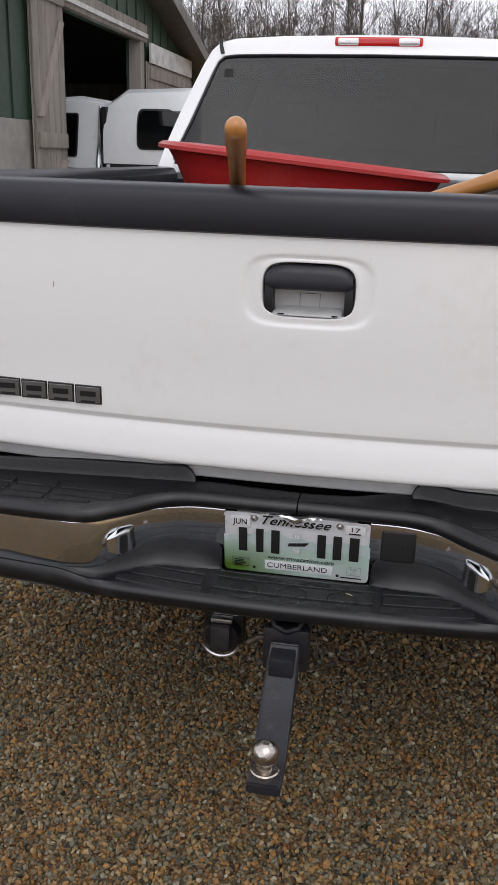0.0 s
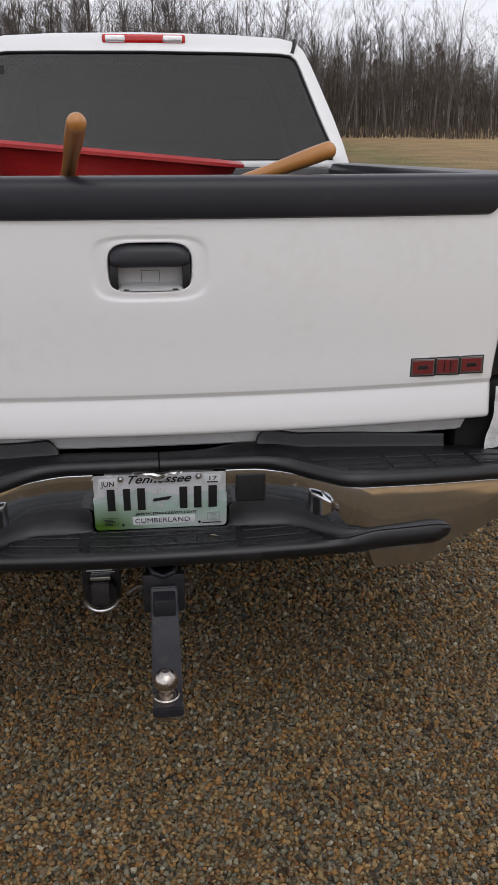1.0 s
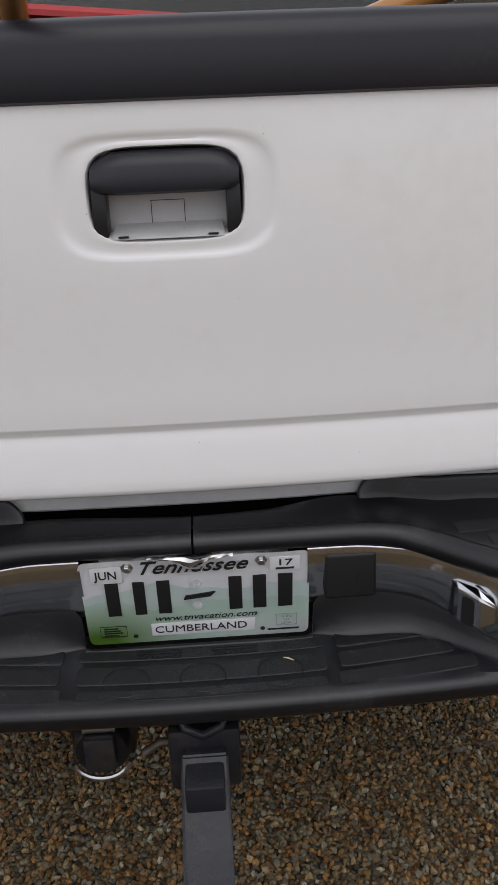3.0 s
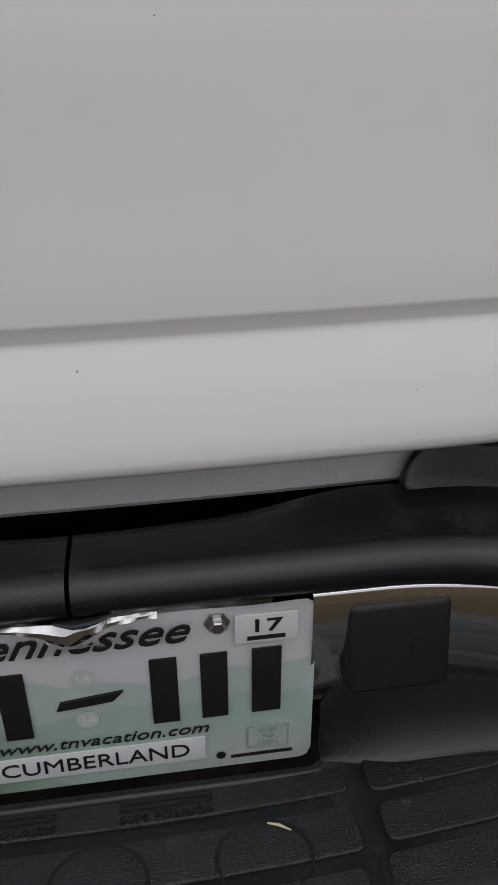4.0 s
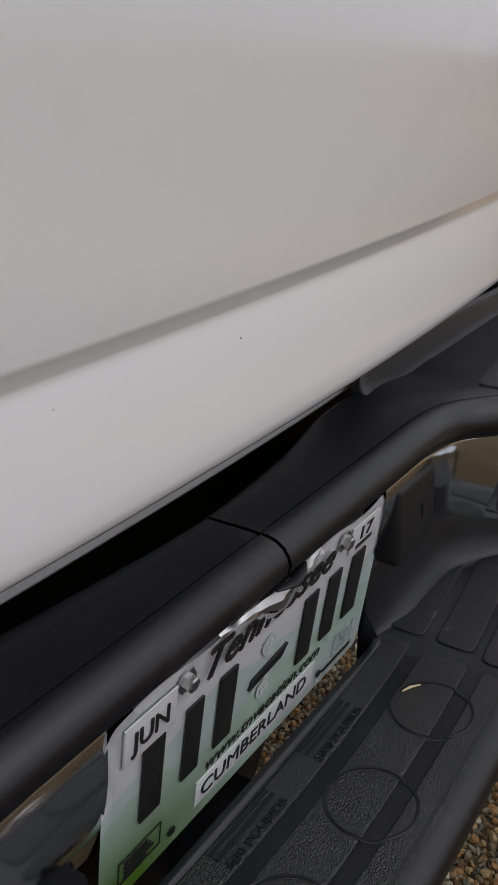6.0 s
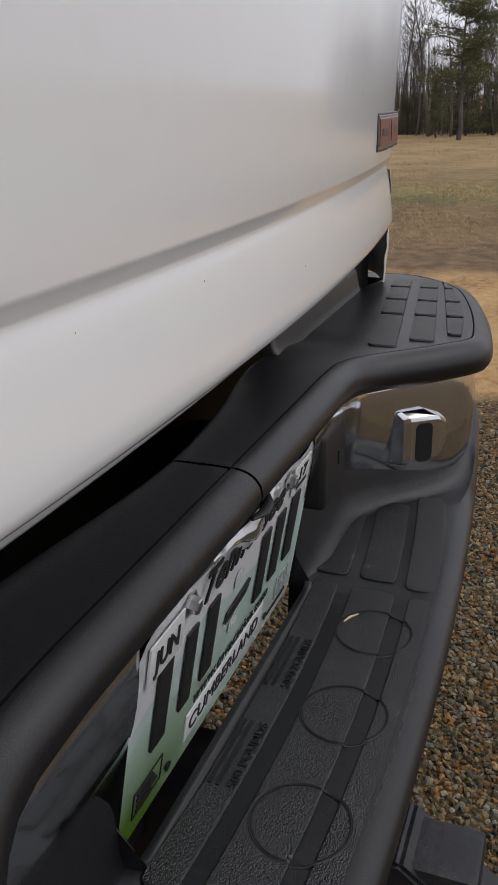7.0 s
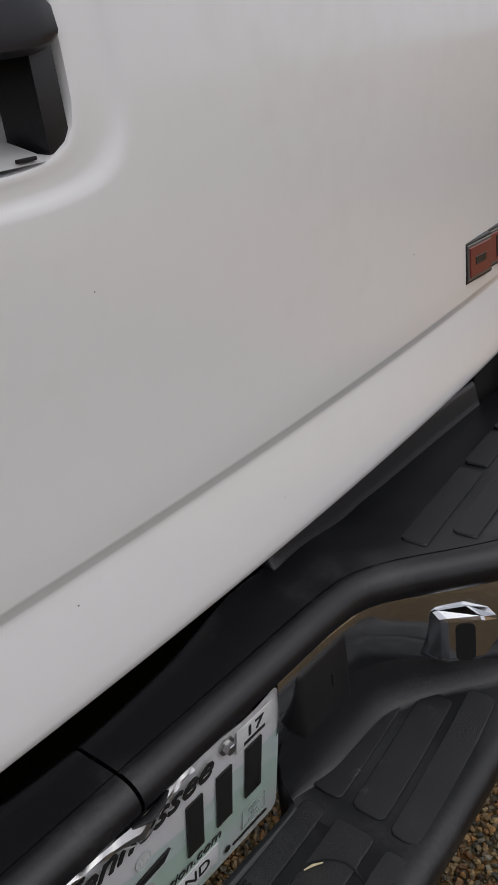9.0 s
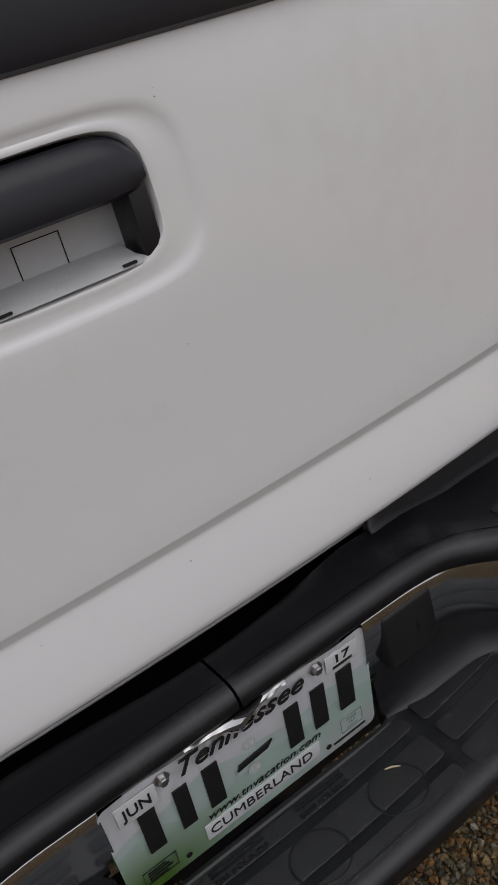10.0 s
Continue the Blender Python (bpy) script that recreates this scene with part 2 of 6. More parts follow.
def ground_material():
    """Gravel by the truck, a strip of bare orange earth, then dry pasture with greener streaks."""
    mat = bpy.data.materials.new("gravel_earth_and_pasture")
    mat.use_nodes = True
    n, l = mat.node_tree.nodes, mat.node_tree.links
    p = n["Principled BSDF"]
    p.inputs["Roughness"].default_value = 0.9
    p.inputs["Specular IOR Level"].default_value = 0.2
    co = n.new("ShaderNodeTexCoord")
    sep = n.new("ShaderNodeSeparateXYZ")
    l.new(co.outputs["Object"], sep.inputs[0])

    def noise_tex(scale, detail=5, stretch=(1, 1, 1)):
        mp = n.new("ShaderNodeMapping")
        mp.inputs["Scale"].default_value = stretch
        l.new(co.outputs["Object"], mp.inputs["Vector"])
        t = n.new("ShaderNodeTexNoise")
        t.inputs["Scale"].default_value, t.inputs["Detail"].default_value = scale, detail
        l.new(mp.outputs["Vector"], t.inputs["Vector"])
        return t.outputs["Fac"]

    def calc(op, a, b, clamp=False):
        m = n.new("ShaderNodeMath")
        m.operation, m.use_clamp = op, clamp
        for k, v in enumerate((a, b)):
            if isinstance(v, (int, float)):
                m.inputs[k].default_value = v
            else:
                l.new(v, m.inputs[k])
        return m.outputs[0]

    def ramp(value, stops):
        r = n.new("ShaderNodeValToRGB")
        while len(r.color_ramp.elements) < len(stops):
            r.color_ramp.elements.new(0.5)
        for e, (at, c) in zip(r.color_ramp.elements, stops):
            e.position, e.color = at, (*c, 1)
        l.new(value, r.inputs["Fac"])
        return r.outputs["Color"]

    def blend(fac, a, b):
        m = n.new("ShaderNodeMix")
        m.data_type = "RGBA"
        l.new(fac, m.inputs["Factor"])
        for k, v in (("A", a), ("B", b)):
            l.new(v, [i for i in m.inputs if i.name == k and i.type == "RGBA"][0])
        return [o for o in m.outputs if o.type == "RGBA"][0]

    v = n.new("ShaderNodeTexVoronoi")
    v.inputs["Scale"].default_value = 95.0
    l.new(co.outputs["Object"], v.inputs["Vector"])
    hue = n.new("ShaderNodeSeparateColor")
    l.new(v.outputs["Color"], hue.inputs[0])
    stones = ramp(hue.outputs[0], STONES)
    # Cell edges are darkened: painted shade in the gaps between stones.
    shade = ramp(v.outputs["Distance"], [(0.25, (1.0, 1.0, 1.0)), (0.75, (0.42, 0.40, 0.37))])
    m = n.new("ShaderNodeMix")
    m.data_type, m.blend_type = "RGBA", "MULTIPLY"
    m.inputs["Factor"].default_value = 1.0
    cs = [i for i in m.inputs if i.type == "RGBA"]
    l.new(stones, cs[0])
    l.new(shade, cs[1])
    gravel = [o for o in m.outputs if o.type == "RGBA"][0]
    earth = ramp(calc("ADD", calc("MULTIPLY", noise_tex(1.6, 8, (1, 2.2, 1)), 0.55), calc("MULTIPLY", noise_tex(22, 8), 0.45)), [(0.36, (0.22, 0.130, 0.060)), (0.46, (0.40, 0.245, 0.110)), (0.56, (0.47, 0.305, 0.145)), (0.66, (0.54, 0.385, 0.21))])
    pasture = ramp(calc("ADD", calc("MULTIPLY", noise_tex(0.5, 8, (1, 1.8, 1)), 0.5), calc("MULTIPLY", noise_tex(7.0, 8), 0.5)),
                   [(0.38, (0.085, 0.070, 0.030)), (0.45, (0.160, 0.105, 0.052)), (0.53, (0.31, 0.205, 0.10)), (0.63, (0.46, 0.33, 0.17))])
    wobble = calc("MULTIPLY", calc("SUBTRACT", noise_tex(0.9, 5), 0.5), 1.2)
    side = calc("ADD", sep.outputs["X"], wobble)
    back = calc("ADD", sep.outputs["Y"], wobble)
    out1 = calc("MAXIMUM", calc("MULTIPLY", calc("SUBTRACT", side, 2.45), 6.0, True), calc("MULTIPLY", calc("SUBTRACT", back, 15.0), 2.0, True), True)
    strip = ramp(calc("MULTIPLY", calc("ADD", side, calc("MULTIPLY", wobble, 1.5)), 0.03), [(0.16, (0.115, 0.078, 0.047)), (0.24, (0.135, 0.092, 0.052)), (0.31, (0.105, 0.125, 0.045)), (0.40, (0.25, 0.175, 0.09)), (0.60, (0.34, 0.24, 0.125))])
    half = n.new("ShaderNodeMix")
    half.data_type = "RGBA"
    half.inputs["Factor"].default_value = 0.62
    hs = [i for i in half.inputs if i.type == "RGBA"]
    l.new(pasture, hs[0])
    l.new(strip, hs[1])
    pasture = [o for o in half.outputs if o.type == "RGBA"][0]
    out2 = calc("MAXIMUM", calc("MULTIPLY", calc("SUBTRACT", side, 4.8), 2.5, True), calc("MULTIPLY", calc("SUBTRACT", back, 16.0), 1.5, True), True)
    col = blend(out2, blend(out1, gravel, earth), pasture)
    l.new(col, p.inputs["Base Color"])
    b = n.new("ShaderNodeBump")
    b.inputs["Strength"].default_value, b.inputs["Distance"].default_value = 0.6, 0.02
    l.new(calc("ADD", noise_tex(14, 8), calc("MULTIPLY", v.outputs["Distance"], -0.4)), b.inputs["Height"])
    l.new(b.outputs["Normal"], p.inputs["Normal"])
    return mat


STONES = [(0.0, (0.018, 0.018, 0.014)), (0.18, (0.170, 0.153, 0.105)), (0.34, (0.106, 0.049, 0.016)), (0.48, (0.285, 0.150, 0.048)),
          (0.62, (0.085, 0.075, 0.047)), (0.76, (0.304, 0.207, 0.093)), (0.90, (0.022, 0.014, 0.008)), (1.0, (0.350, 0.315, 0.228))]
GROUND = ground_material()


def stone_material():
    mat = bpy.data.materials.new("river_gravel")
    mat.use_nodes = True
    n, l = mat.node_tree.nodes, mat.node_tree.links
    p = n["Principled BSDF"]
    p.inputs["Roughness"].default_value = 0.62
    p.inputs["Specular IOR Level"].default_value = 0.35
    g = n.new("ShaderNodeNewGeometry")
    r = n.new("ShaderNodeValToRGB")
    while len(r.color_ramp.elements) < len(STONES):
        r.color_ramp.elements.new(0.5)
    for e, (at, c) in zip(r.color_ramp.elements, STONES):
        e.position, e.color = at, (*c, 1)
    l.new(g.outputs["Random Per Island"], r.inputs["Fac"])
    t = n.new("ShaderNodeTexNoise")
    t.inputs["Scale"].default_value, t.inputs["Detail"].default_value = 160, 4
    co = n.new("ShaderNodeTexCoord")
    l.new(co.outputs["Object"], t.inputs["Vector"])
    mr = n.new("ShaderNodeMapRange")
    mr.inputs["From Min"].default_value, mr.inputs["From Max"].default_value = 0.3, 0.7
    mr.inputs["To Min"].default_value, mr.inputs["To Max"].default_value = 0.7, 1.25
    l.new(t.outputs["Fac"], mr.inputs["Value"])
    s = n.new("ShaderNodeVectorMath")
    s.operation = "SCALE"
    l.new(r.outputs["Color"], s.inputs[0])
    l.new(mr.outputs["Result"], s.inputs["Scale"])
    l.new(s.outputs[0], p.inputs["Base Color"])
    return mat


PEBBLE = stone_material()


# ---- mesh helpers ----
def part(name, bm, mat, parent=None, label="", smooth=True, at=None, warp=None):
    """One mesh object out of a bmesh, under a thing or a part."""
    if warp is not None:
        bm.transform(warp)
    me = bpy.data.meshes.new(name)
    bmesh.ops.recalc_face_normals(bm, faces=bm.faces[:])
    bm.to_mesh(me)
    bm.free()
    me.materials.append(mat)
    if smooth:
        for f in me.polygons:
            f.use_smooth = True
        me.set_sharp_from_angle(angle=radians(38))
    ob = new(name, me)
    if parent:
        ob.parent = parent
    if at is not None:
        ob.matrix_local = at
    if label:
        ob["label"] = label
    return ob


def thing(name, label, category, at=None, group="", kind=""):
    ob = new(name)
    ob.empty_display_size = 0.1
    if at is not None:
        ob.matrix_world = at
    return tagged(ob, label, category, group, kind)


def skin(rows, bm=None, around=False, caps=False):
    """A sheet through rows of points. around: each row closes on itself. caps: the first and last rows are filled."""
    bm = bm or bmesh.new()
    vs = [[bm.verts.new(p) for p in row] for row in rows]
    for a, b in zip(vs, vs[1:]):
        n = len(a)
        for i in range(n if around else n - 1):
            j = (i + 1) % n
            bm.faces.new((a[i], a[j], b[j], b[i]))
    if caps:
        bm.faces.new(vs[0])
        bm.faces.new(vs[-1][::-1])
    return bm


def box(x0, x1, y0, y1, z0, z1, bevel=0.0, bm=None, segments=2):
    bm = bm or bmesh.new()
    m = Matrix.LocRotScale(((x0 + x1) / 2, (y0 + y1) / 2, (z0 + z1) / 2), None, (x1 - x0, y1 - y0, z1 - z0))
    made = bmesh.ops.create_cube(bm, size=1, matrix=m)
    if bevel:
        es = list({e for v in made["verts"] for e in v.link_edges})
        bmesh.ops.bevel(bm, geom=es, offset=bevel, segments=segments, affect="EDGES", profile=0.6)
    return bm


def rounded(w, h, r, n=5):
    """The outline of a rounded rectangle, w by h, round the origin."""
    r = min(r, w / 2 - 1e-5, h / 2 - 1e-5)
    out = []
    for cx, cy, a in ((w / 2 - r, h / 2 - r, 0), (r - w / 2, h / 2 - r, 90), (r - w / 2, r - h / 2, 180), (w / 2 - r, r - h / 2, 270)):
        for k in range(n + 1):
            t = radians(a + 90 * k / n)
            out.append((cx + r * math.cos(t), cy + r * math.sin(t)))
    return out


def pad(outline, z0, z1, ease=0.0015, bm=None):
    """A low prism over an outline in x and y, with an eased upper edge."""
    cx, cy = sum(p[0] for p in outline) / len(outline), sum(p[1] for p in outline) / len(outline)

    def ring(k, z):
        out = []
        for x, y in outline:
            d = math.hypot(x - cx, y - cy) or 1
            out.append((x - (x - cx) / d * k, y - (y - cy) / d * k, z))
        return out

    return skin([ring(0, z0), ring(0, z1 - ease), ring(ease, z1)], bm, around=True, caps=True)


def tube(points, radii, sides=10, bm=None, caps=True, flat=1.0):
    """A round bar along points; radii: one number or one for each point."""
    pts = [Vector(p) for p in points]
    if isinstance(radii, (int, float)):
        radii = [radii] * len(pts)
    rows, up = [], Vector((0.13, 0.21, 0.97)).normalized()
    for i, (p, r) in enumerate(zip(pts, radii)):
        d = (pts[min(i + 1, len(pts) - 1)] - pts[max(i - 1, 0)]).normalized()
        side = d.cross(up)
        if side.length < 0.05:
            side = d.cross(Vector((1, 0, 0)))
        side.normalize()
        top = side.cross(d)
        rows.append([p + side * (r * math.cos(6.2832 * k / sides)) + top * (r * flat * math.sin(6.2832 * k / sides)) for k in range(sides)])
    return skin(rows, bm, around=True, caps=caps)


def lathe(profile, sides=24, bm=None, at=None):
    """Turns (radius, height) pairs round z."""
    m = at or Matrix()
    rows = [[m @ Vector((r * math.cos(6.2832 * k / sides), r * math.sin(6.2832 * k / sides), z)) for k in range(sides)] for r, z in profile]
    return skin(rows, bm, around=True, caps=True)


def writing(text, size, at, mat, parent, name="lettering", shear=0.0, width=None, depth=0.0006, bold=0.0):
    """A line of raised letters, centred on its place, facing the reader in the parent's x and z."""
    cu = bpy.data.curves.new(name, "FONT")
    cu.body, cu.size, cu.shear, cu.extrude, cu.offset = text, size, shear, depth / 2, bold
    cu.align_x, cu.align_y, cu.resolution_u = "CENTER", "CENTER", 3
    tmp = new(name, cu)
    me = bpy.data.meshes.new_from_object(tmp.evaluated_get(bpy.context.evaluated_depsgraph_get()))
    bpy.data.objects.remove(tmp)
    bpy.data.curves.remove(cu)
    if width:
        xs = [v.co.x for v in me.vertices]
        k = width / (max(xs) - min(xs))
        for v in me.vertices:
            v.co.x *= k
    me.materials.append(mat)
    ob = new(name, me)
    ob.parent = parent
    ob.matrix_local = at
    return ob


def smoothstep(a, b, x):
    t = min(1.0, max(0.0, (x - a) / (b - a)))
    return t * t * (3 - 2 * t)


def lerp(a, b, t):
    return a + (b - a) * t


# ---- pickup truck ----
truck = thing("pickup_truck", "white pickup truck with chrome step bumper parked on gravel", "pickup truck")


def crown(x):
    """How far the tailgate's skin stands back, across its width."""
    return -0.068 + 0.055 * (x / 0.8) ** 2


GATE = [(0.857, 0.050), (0.855, 0.022), (0.8555, 0.009), (0.858, 0.003), (0.862, -0.0008), (0.868, -0.0022), (0.880, -0.0012), (0.900, 0.0014), (0.918, 0.0042),
        (0.928, 0.0060), (0.936, 0.0076), (0.940, 0.0085), (0.9425, 0.0089), (0.9442, 0.0087), (0.9530, 0.0034), (0.9545, 0.0027), (0.9560, 0.0025), (0.985, 0.0018)]


def gate_line(x):
    """The gate's crowned line, turned in at its two ends."""
    return crown(x) + 0.010 * max(0.0, (abs(x) - 0.790) / 0.013) ** 2


def gate_skin(x, z):
    """The tailgate's outer face at x, z."""
    off = 0.0018 * (1 - smoothstep(0.985, 1.15, z))
    for (za, oa), (zb, ob_) in zip(GATE, GATE[1:]):
        if min(za, zb) <= z <= max(za, zb):
            off = lerp(oa, ob_, (z - za) / (zb - za))
    return gate_line(x) + off - 0.004 * smoothstep(1.0, 1.2, z) * (1 - smoothstep(1.2, 1.4, z))


HX, HZ = -0.003, 1.2335          # the handle's middle


def build_tailgate():
    xs = [-0.805, -0.803, -0.797, -0.790] + [lerp(-0.77, -0.165, k / 15) for k in range(16)]
    xs += [-0.165 + 0.02 * k for k in range(1, 17)] + [lerp(0.155, 0.77, k / 15) for k in range(1, 16)] + [0.790, 0.797, 0.803, 0.805]
    zs = [z for z, _ in GATE] + [0.985 + 0.0256 * k for k in range(1, 6)] + [1.14 + 0.02 * k for k in range(10)] + [1.335, 1.35, 1.38, 1.405, 1.412]
    bm = bmesh.new()
    grid = {}
    for i, x in enumerate(xs):
        for j, z in enumerate(zs):
            y = (gate_line(x) + GATE[j][1] if j < len(GATE) else gate_skin(x, z)) + (0.05 if abs(x) > 0.804 else 0)
            wide = 1 + 0.0125 * smoothstep(0.95, 1.08, z) * smoothstep(0.5, 0.79, abs(x))
            grid[i, j] = bm.verts.new((x * wide, y, z))
    i0, i1 = min(range(len(xs)), key=lambda i: abs(xs[i] + 0.165)), min(range(len(xs)), key=lambda i: abs(xs[i] - 0.155))
    j0, j1 = min(range(len(zs)), key=lambda j: abs(zs[j] - 1.14)), min(range(len(zs)), key=lambda j: abs(zs[j] - 1.32))
    for i in range(len(xs) - 1):
        for j in range(len(zs) - 1):
            if not (i0 <= i < i1 and j0 <= j < j1):
                bm.faces.new((grid[i, j], grid[i + 1, j], grid[i + 1, j + 1], grid[i, j + 1]))
    ring = [(i, j0) for i in range(i0, i1)] + [(i1, j) for j in range(j0, j1)] + [(i, j1) for i in range(i1, i0, -1)] + [(i0, j) for j in range(j1, j0, -1)]
    loops = [[grid[k] for k in ring]]
    angles = [math.atan2((zs[j] - HZ) / 0.066, (xs[i] - HX) / 0.123) for i, j in ring]

    def loop(half_w, half_h, power, off):
        row = []
        for a in angles:
            c, s = math.cos(a), math.sin(a)
            k = (abs(c) ** power + abs(s) ** power) ** (-1 / power)
            x, z = HX + half_w * c * k, HZ + half_h * s * k * (1.11 if s > 0 and half_w < 0.1 else 1.0)
            row.append(bm.verts.new((x, gate_skin(x, z) + off, z)))
        return row

    for half_w, half_h, off in ((0.133, 0.0730, 0.0), (0.1265, 0.0690, 0.0003), (0.1225, 0.0665, 0.0016), (0.1185, 0.0640, 0.0026), (0.112, 0.0610, 0.0030), (0.098, 0.0545, 0.0026),
                                (0.0925, 0.0515, 0.0018), (0.0900, 0.0498, 0.0024), (0.0886, 0.0488, 0.0050), (0.0878, 0.0478, 0.014), (0.087, 0.047, 0.046)):
        loops.append(loop(half_w, half_h, 4.2, off))
    for a, b in zip(loops, loops[1:]):
        for k in range(len(a)):
            m = (k + 1) % len(a)
            bm.faces.new((a[k], a[m], b[m], b[k]))
    return part("tailgate", bm, WHITE, truck, "closed white tailgate, lightly specked with dirt")


tailgate = build_tailgate()
part("inner_panel", box(-0.785, 0.785, 0.038, 0.048, 0.855, 1.41), BLACK, tailgate, smooth=False)


def build_gate_cap():
    rows = []
    ends = [0.750 + 0.03 * math.sin(radians(90 * k / 7)) for k in range(8)]
    for x in [-e for e in ends[::-1]] + [lerp(-0.735, 0.735, k / 40) for k in range(41)] + ends:
        u = min(1.0, max(0.0, (abs(x) - 0.750) / 0.03))
        zb = 1.3350 + 0.035 * (1 - math.sqrt(max(0.0, 1 - u * u)))
        e = 0.004 * u ** 4
        prof = [(-0.003, zb), (-0.009, zb + 0.003), (-0.011 + e, zb + 0.012), (-0.011 + e, 1.392), (-0.008 + e, 1.405), (-0.001, 1.415), (0.012, 1.4205),
                (0.03, 1.422), (0.10, 1.4215), (0.108, 1.417), (0.110, 1.40), (0.110, 1.37)]
        rows.append([(x, crown(x) + o, z) for o, z in prof])
    return part("tailgate_cap", skin(rows), CAPBLK, tailgate, "black moulded plastic cap along the tailgate's top")


build_gate_cap()


def build_gate_handle():
    # cup behind the opening
    y0 = gate_skin(HX, HZ)
    bm = box(HX - 0.086, HX + 0.086, y0 + 0.040, y0 + 0.046, HZ - 0.048, HZ + 0.048)
    part("handle_cup", bm, CUP, tailgate, "grey painted cup behind the handle", smooth=False)
    for sx in (-1, 1):
        x = HX + sx * 0.0770
        part("cup_side", box(x - 0.0080, x + 0.0080, y0 + 0.004, y0 + 0.041, HZ - 0.044, HZ + 0.01, 0.001), BLACK, tailgate)
    # lower lip that slopes inward
    rows = [[(HX - w, y0 + a, z), (HX + w, y0 + a, z)] for w, a, z in ((0.063, 0.001, HZ - 0.0462), (0.065, 0.004, HZ - 0.0440), (0.065, 0.016, HZ - 0.0405), (0.063, 0.040, HZ - 0.0330))]
    part("cup_lip", skin(rows), CUP, tailgate)
    for sx in (-1, 1):
        part("drain_slot", box(HX + sx * 0.052 - 0.006, HX + sx * 0.052 + 0.006, y0 + 0.0005, y0 + 0.004, HZ - 0.0445, HZ - 0.0425, 0.0006), DARK, tailgate)
    # square lid of the lock, drawn by its thin gaps
    for x0, x1, z0, z1 in ((-0.020, 0.020, 0.0, 0.0008), (-0.020, -0.0192, -0.026, 0.0), (0.0192, 0.020, -0.026, 0.0)):
        part("lock_gap", box(HX + x0, HX + x1, y0 + 0.0392, y0 + 0.0402, HZ - 0.008 + z0, HZ - 0.008 + z1), DARK, tailgate, smooth=False)
    part("latch_tab", box(HX + 0.028, HX + 0.046, y0 + 0.028, y0 + 0.039, HZ + 0.000, HZ + 0.007, 0.001), STEEL, tailgate)
    # paddle
    rows = []
    for k in range(25):
        u = lerp(-1, 1, k / 24)
        x = HX + 0.0835 * u
        top = HZ + 0.051 - 0.016 * abs(u) ** 6
        low = HZ + 0.004 + 0.006 * abs(u) ** 8
        prof = [(0.030, top - 0.002), (0.006, top), (-0.002, top - 0.004), (-0.008, lerp(top, low, 0.35)), (-0.010, lerp(top, low, 0.8)), (-0.009, low + 0.003), (-0.004, low), (0.006, low + 0.002), (0.026, low + 0.012)]
        rows.append([(x, y0 + o + 0.004 * abs(u) ** 8, z) for o, z in prof])
    part("handle", skin(rows, caps=False), CAPBLK, tailgate, "black plastic pull handle")


build_gate_handle()


def build_specks():
    """Flecks of dried mud and nicks on the tailgate."""
    rnd = random.Random(12)
    bm = bmesh.new()
    for k in range(24):
        x, z = rnd.uniform(-0.6, 0.7), rnd.choice((rnd.uniform(0.862, 0.96), rnd.uniform(0.95, 1.33)))
        r = rnd.choice((0.0003, 0.0004, 0.0004, 0.0006))
        y = gate_skin(x, z)
        pad([(r * (1 + 0.5 * rnd.random()) * math.cos(6.2832 * a / 7), r * math.sin(6.2832 * a / 7)) for a in range(7)], 0, 0.0004, 0.0001, bm)
        m = pose(x, y + 0.0002, z, 90, 0, rnd.uniform(-20, 20))
        bm.verts.ensure_lookup_table()
        for v in bm.verts[-21:]:
            v.co = m @ v.co
    tagged(part("mud_specks", bm, DARKDIRT, tailgate, "tiny dark mud specks"), kind="stuff")
    part("scratch", tube([(-0.527, gate_skin(-0.527, 1.212) - 0.0002, 1.212), (-0.525, gate_skin(-0.525, 1.218) - 0.0002, 1.218), (-0.5245, gate_skin(-0.52, 1.224) - 0.0002, 1.224)], 0.0008, 5), DARKDIRT, tailgate)


DARKDIRT = material("dried_mud", (0.16, 0.135, 0.11), 0.8, vary=0.3, grain=200, stain=40)
build_specks()


